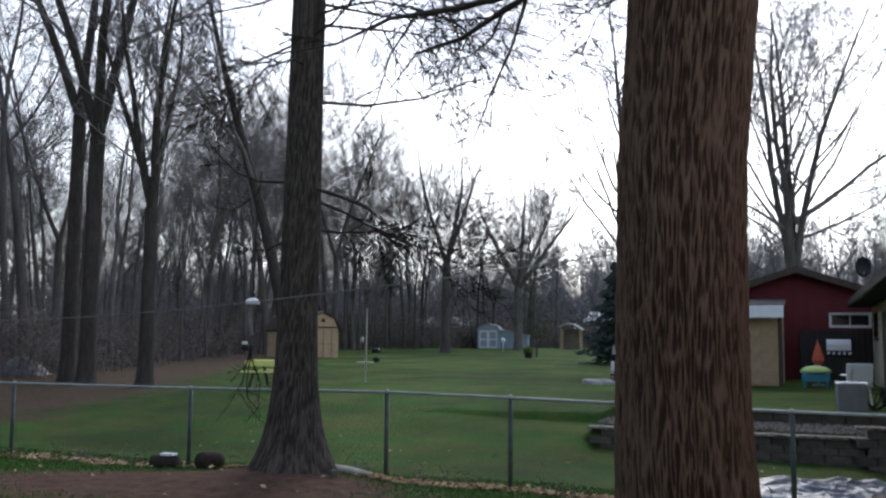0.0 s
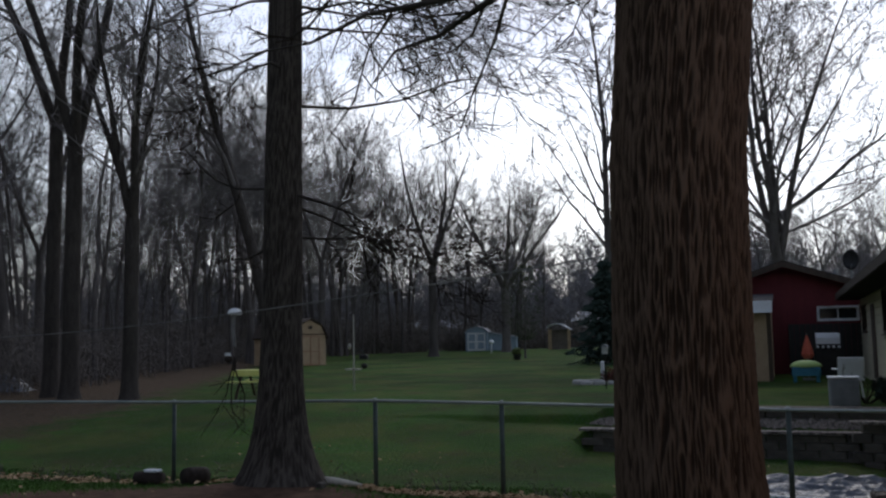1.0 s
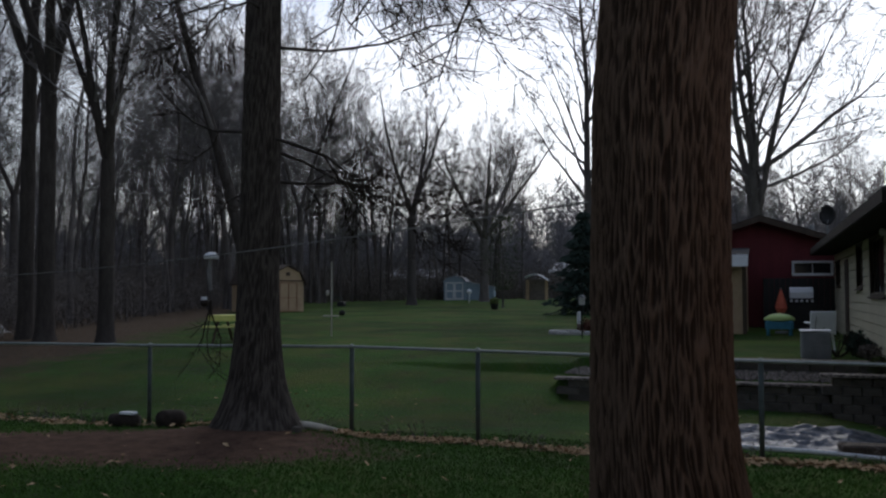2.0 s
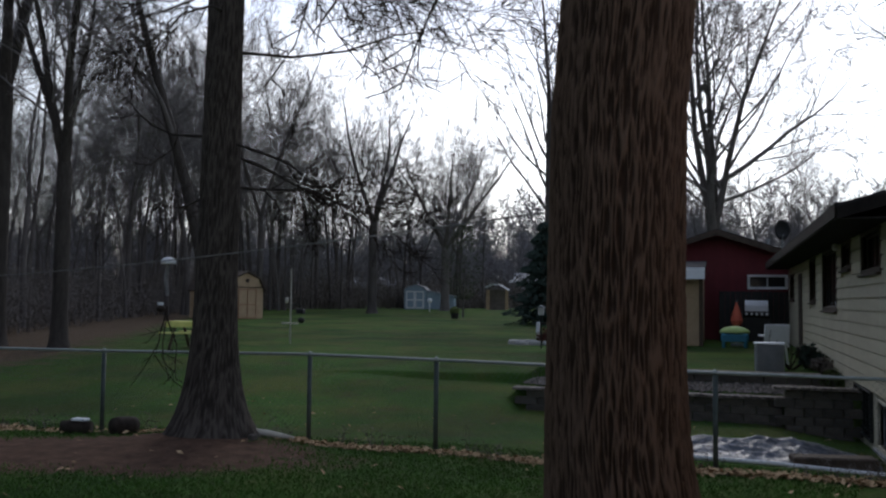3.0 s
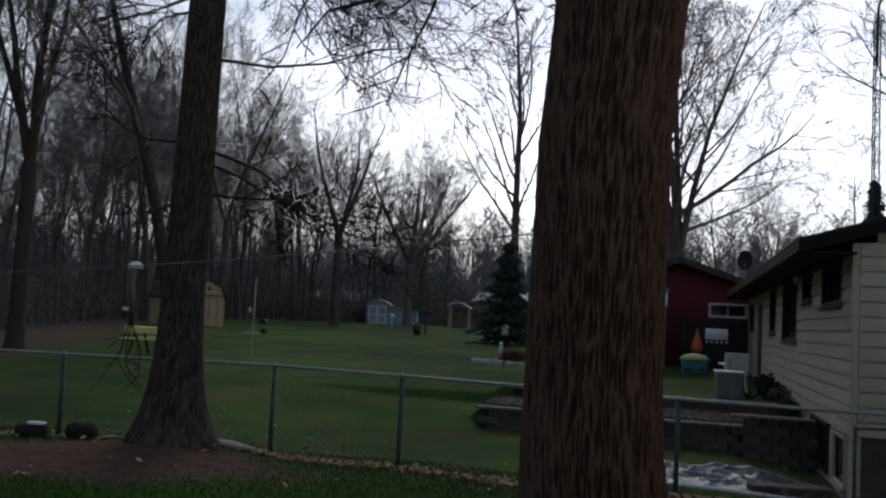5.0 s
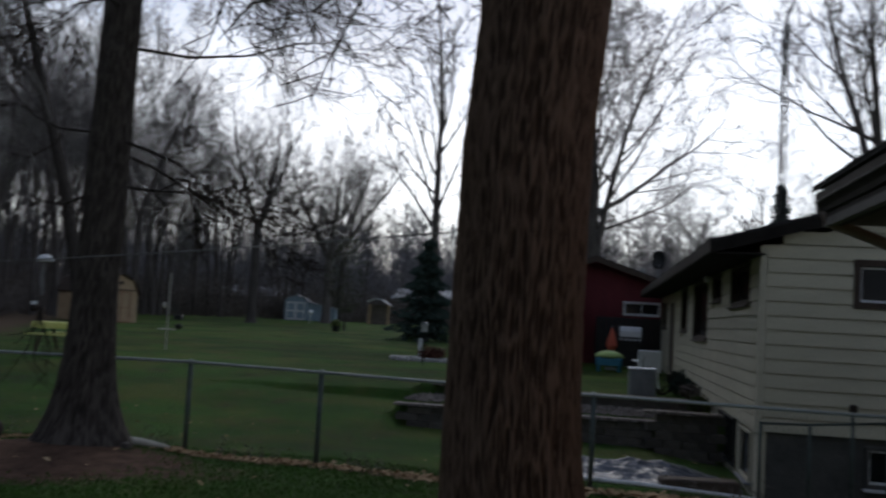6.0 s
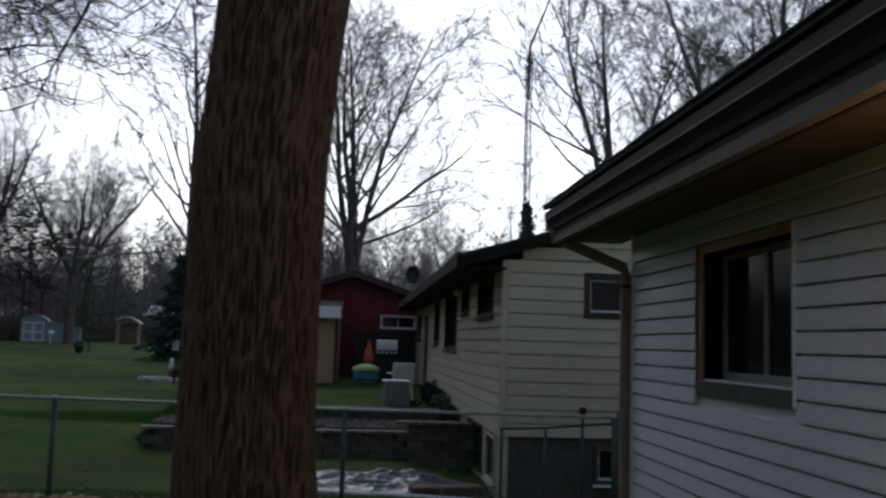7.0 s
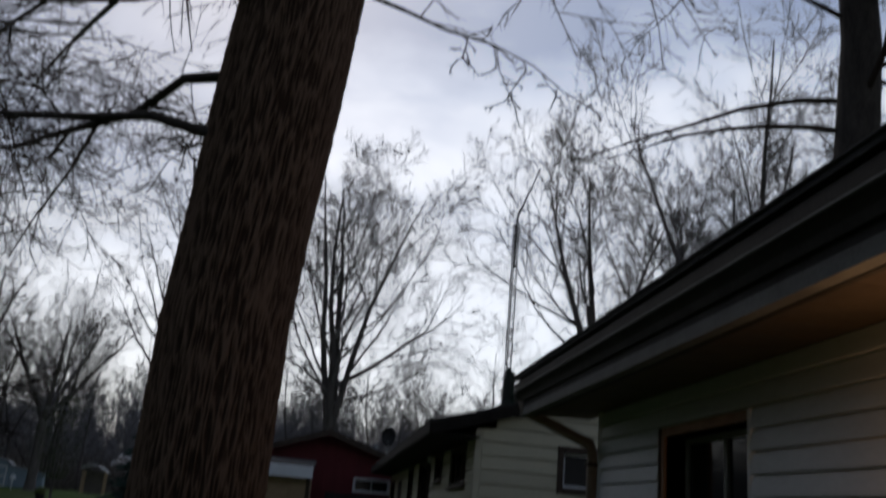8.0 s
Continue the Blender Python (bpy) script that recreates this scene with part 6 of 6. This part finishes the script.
    for j in range(n + 1):
        for i in range(n + 1):
            u, v = i / n * 2 - 1, j / n * 2 - 1
            V.append((u * 0.9, v * 0.6, max(0, 0.62 * (1 - u * u) * (1 - v * v) + 0.07 * noise.noise((u * 3, v * 3, 4)) - 0.02)))
    F = [(j * (n + 1) + i, j * (n + 1) + i + 1, (j + 1) * (n + 1) + i + 1, (j + 1) * (n + 1) + i) for j in range(n) for i in range(n)]
    hp = tagged(new("covered_heap", mesh_of("covered_heap", V, F, M["tarp"], True)), "heap under a grey cover at the wood's edge", "heap")
    hp.matrix_world = pose(-24.3, 23.2, ground_z(-24.3, 23.2), 0, 0, 20)


lawn_things()


def hanging_feeder():
    x, y, z = -6.61, 10.0, 2.02
    root = thing("hanging_feeder", "white domed bird feeder hanging on a chain from a branch", "bird feeder", x, y, z)
    part("dome", Shape().dome((0, 0, 0), 0.095, 0.095, 0.07, 16, 6, -15).raw("dome", M["plastic_white"], True), root, "white plastic dome")
    part("chain", Shape().tube([(0, 0, 0.06), (0.02, 0, 0.9), (0.05, 0.05, 1.75)], 0.006, 5).mesh("chain", M["charred"]), root)
    part("tube", Shape().tube([(-0.01, 0, 0), (-0.03, 0, -0.2), (0.0, 0, -0.42)], [0.02, 0.028, 0.022], 8).mesh("tube", M["rope"]), root)
    part("lower_cup", Shape().dome((-0.09, 0, -0.58), 0.06, 0.05, 0.045, 10, 5).raw("lower_cup", M["charred"], True), root)
    part("white_tag", Shape().box(-0.14, -0.01, -0.54, -0.06, 0.01, -0.50, 0.004).raw("white_tag", M["plastic_white"]), root)
    wood, twigs = ([], []), ([], [])
    for i, d in enumerate(((0.1, 0, -1), (-0.25, 0.1, -1), (0.3, -0.1, -0.9))):
        limb(wood, twigs, (0.0, 0, -0.55), d, 1.0, 0.012, 140 + i, kids=(5, 4), rise=-0.02, wob=0.16, fine=0.004)
    wood[1].extend(tuple(k + len(wood[0]) for k in f) for f in twigs[1])
    wood[0].extend(twigs[0])
    part("dead_twigs", mesh_of("dead_twigs", *wood, M["twig_dark"]), root, "tangle of dead twigs")


hanging_feeder()


def clothes_line():
    a, b = Vector((-0.72, 4.05, 1.98)), Vector((-13.5, 10.6, 1.86))
    pts = [a.lerp(b, i / 24) + Vector((0, 0, -0.16 * 4 * (i / 24) * (1 - i / 24))) for i in range(25)]
    tagged(new("clothes_line", Shape().tube(pts, 0.0040, 5).mesh("clothes_line", M["rope"])), "thin grey line strung from the near tree", "line")
    p = Shape().tube([(0, 0, -0.2), (0, 0, 2.2)], 0.035, 8)
    o = tagged(new("line_post", p.mesh("line_post", M["post_green"])), "steel post that holds the line", "post")
    o.matrix_world = pose(-13.5, 10.6, ground_z(-13.5, 10.6))


clothes_line()


def yard_debris():
    def log(x, y, L2, r, rz, material, name, label):
        rng = random.Random(int(x * 100))
        s = Shape().tube([(-L2 / 2, 0, r), (-L2 / 4, 0.01, r * 1.02), (L2 / 4, -0.01, r), (L2 / 2, 0, r * 0.97)], [r * 0.96, r * 1.05, r, r * 0.94], 12)
        o = tagged(new(name, s.mesh(name, M[material], True)), label, "log")
        o.matrix_world = pose(x, y, ground_z(x, y) - 0.02, 0, 0, rz)

    log(-8.38, 10.6, 0.42, 0.10, 8, "charred", "dark_log", "short dark log lying beside the fence")
    log(-7.62, 10.6, 0.30, 0.13, 70, "charred", "log_block", "dark upright-cut log block by the fence post")
    s = Shape().box(-0.12, -0.06, 0.17, 0.1, 0.07, 0.20, 0.01)
    o = tagged(new("white_scrap", s.raw("white_scrap", M["plastic_white"])), "flat white scrap lying on the dark log", "scrap")
    o.matrix_world = pose(-8.30, 10.58, ground_z(-8.30, 10.58) + 0.01)
    pts = [(-5.62, 10.42), (-5.45, 10.5), (-5.3, 10.6), (-5.15, 10.66)]
    p = Shape().tube([(x, y, ground_z(x, y) + 0.05) for x, y in pts], [0.04, 0.05, 0.04, 0.025], 8)
    tagged(new("stripped_branch", p.mesh("stripped_branch", M["birch"], True)), "pale stripped branch lying at the tree's foot", "branch")
    rng = random.Random(14)
    for i in range(9):
        x, y = -5.75 + rng.uniform(-0.2, 0.35), 10.2 + rng.uniform(-0.35, 0.2)
        c = Shape().box(-0.06, -0.04, 0, 0.06, 0.04, rng.uniform(0.03, 0.07), 0.015)
        o = tagged(new("stone", c.raw("stone", M["birch" if i % 3 == 0 else "block"])), "small stone at the foot of the tree", "stone", "stones at the tree's foot")
        o.matrix_world = pose(x, y, ground_z(x, y), 0, 0, rng.uniform(0, 180))


yard_debris()


def leaves_and_grass():
    rng = random.Random(30)
    V, F = [], []
    for i in range(7000):
        if rng.random() < 0.95:
            x, y = rng.uniform(-5.3, 2.2) if rng.random() < 0.72 else rng.uniform(-14, -5), 10.82 + rng.gauss(0, 0.14)
        else:
            x, y = rng.uniform(-10, 3), rng.uniform(6.5, 15.5)
        if x > -5.2 and rng.random() < 0.6:
            y = 10.8 + rng.gauss(0, 0.08)
        if abs(y - 10.8) < 0.5 and noise.noise((x * 1.7, 4.0, 2.0)) + rng.uniform(-0.35, 0.35) < -0.05:
            continue
        z = ground_z(x, y) + rng.uniform(0.01, 0.045)
        s, a = rng.uniform(0.016, 0.05), rng.uniform(0, 6.28)
        o = len(V)
        u = Vector((math.cos(a), math.sin(a), rng.uniform(-0.5, 0.5))) * s
        w = Vector((-math.sin(a), math.cos(a), rng.uniform(-0.5, 0.5))) * s * 0.6
        c = Vector((x, y, z))
        V += [tuple(c - u), tuple(c + w + Vector((0, 0, s * 0.3))), tuple(c + u), tuple(c - w)]
        F.append((o, o + 1, o + 2, o + 3))
    tagged(new("dry_leaves", mesh_of("dry_leaves", V, F, M["dead_leaf"])), "dry tan leaves gathered along the fence", "leaves", kind="stuff")
    V, F = [], []
    for i in range(420):
        x = rng.uniform(-13, 3)
        if noise.noise((x * 1.3, 9, 1)) < -0.05:
            continue
        y = 10.98 + rng.gauss(0, 0.07)
        b = Vector((x, y, ground_z(x, y) - 0.01))
        h = rng.uniform(0.08, 0.32)
        e = b + Vector((rng.gauss(0, 0.06), rng.gauss(0, 0.05), h))
        sliver(V, F, b, e, 0.005, rng)
        for _ in range(4):
            m = b.lerp(e, rng.uniform(0.2, 1))
            sliver(V, F, m, m + Vector((rng.gauss(0, 0.05), rng.gauss(0, 0.05), rng.uniform(0, 0.07))), 0.006, rng)
    tagged(new("fence_weeds", mesh_of("fence_weeds", V, F, M["brush"])), "dry weeds along the foot of the fence", "weeds", kind="stuff")
    V, F = [], []
    for i in range(70000):
        y = 6.0 + 5.6 * rng.random()
        x = -0.55 * y + rng.uniform(-0.62, 0.62) * y * 1.1
        soil = math.exp(-(((x + 6.3) / 2.4) ** 2 + ((y - 9.4) / 1.25) ** 2)) + 0.6 * math.exp(-(((x + 8.6) / 2.2) ** 2 + ((y - 8.2) / 1.2) ** 2))
        if rng.random() < soil * 1.3 or y > 16.4 and x > -3.8 or abs(y - 10.85) < 0.2 and rng.random() < 0.6 or x > 2.0:
            continue
        if -0.6 < x < 2.2 and 12.2 < y < 15:
            continue
        z = ground_z(x, y) - 0.005
        h = rng.uniform(0.02, 0.05)
        a = rng.uniform(0, 6.28)
        w = 0.006 + 0.0004 * y
        dx, dy = math.cos(a) * w, math.sin(a) * w
        o = len(V)
        V += [(x - dx, y - dy, z), (x + dx, y + dy, z), (x + rng.gauss(0, 0.02), y + rng.gauss(0, 0.02), z + h)]
        F.append((o, o + 1, o + 2))
    tagged(new("grass", mesh_of("grass", V, F, M["blade"])), "short green lawn grass", "grass", kind="stuff")


leaves_and_grass()
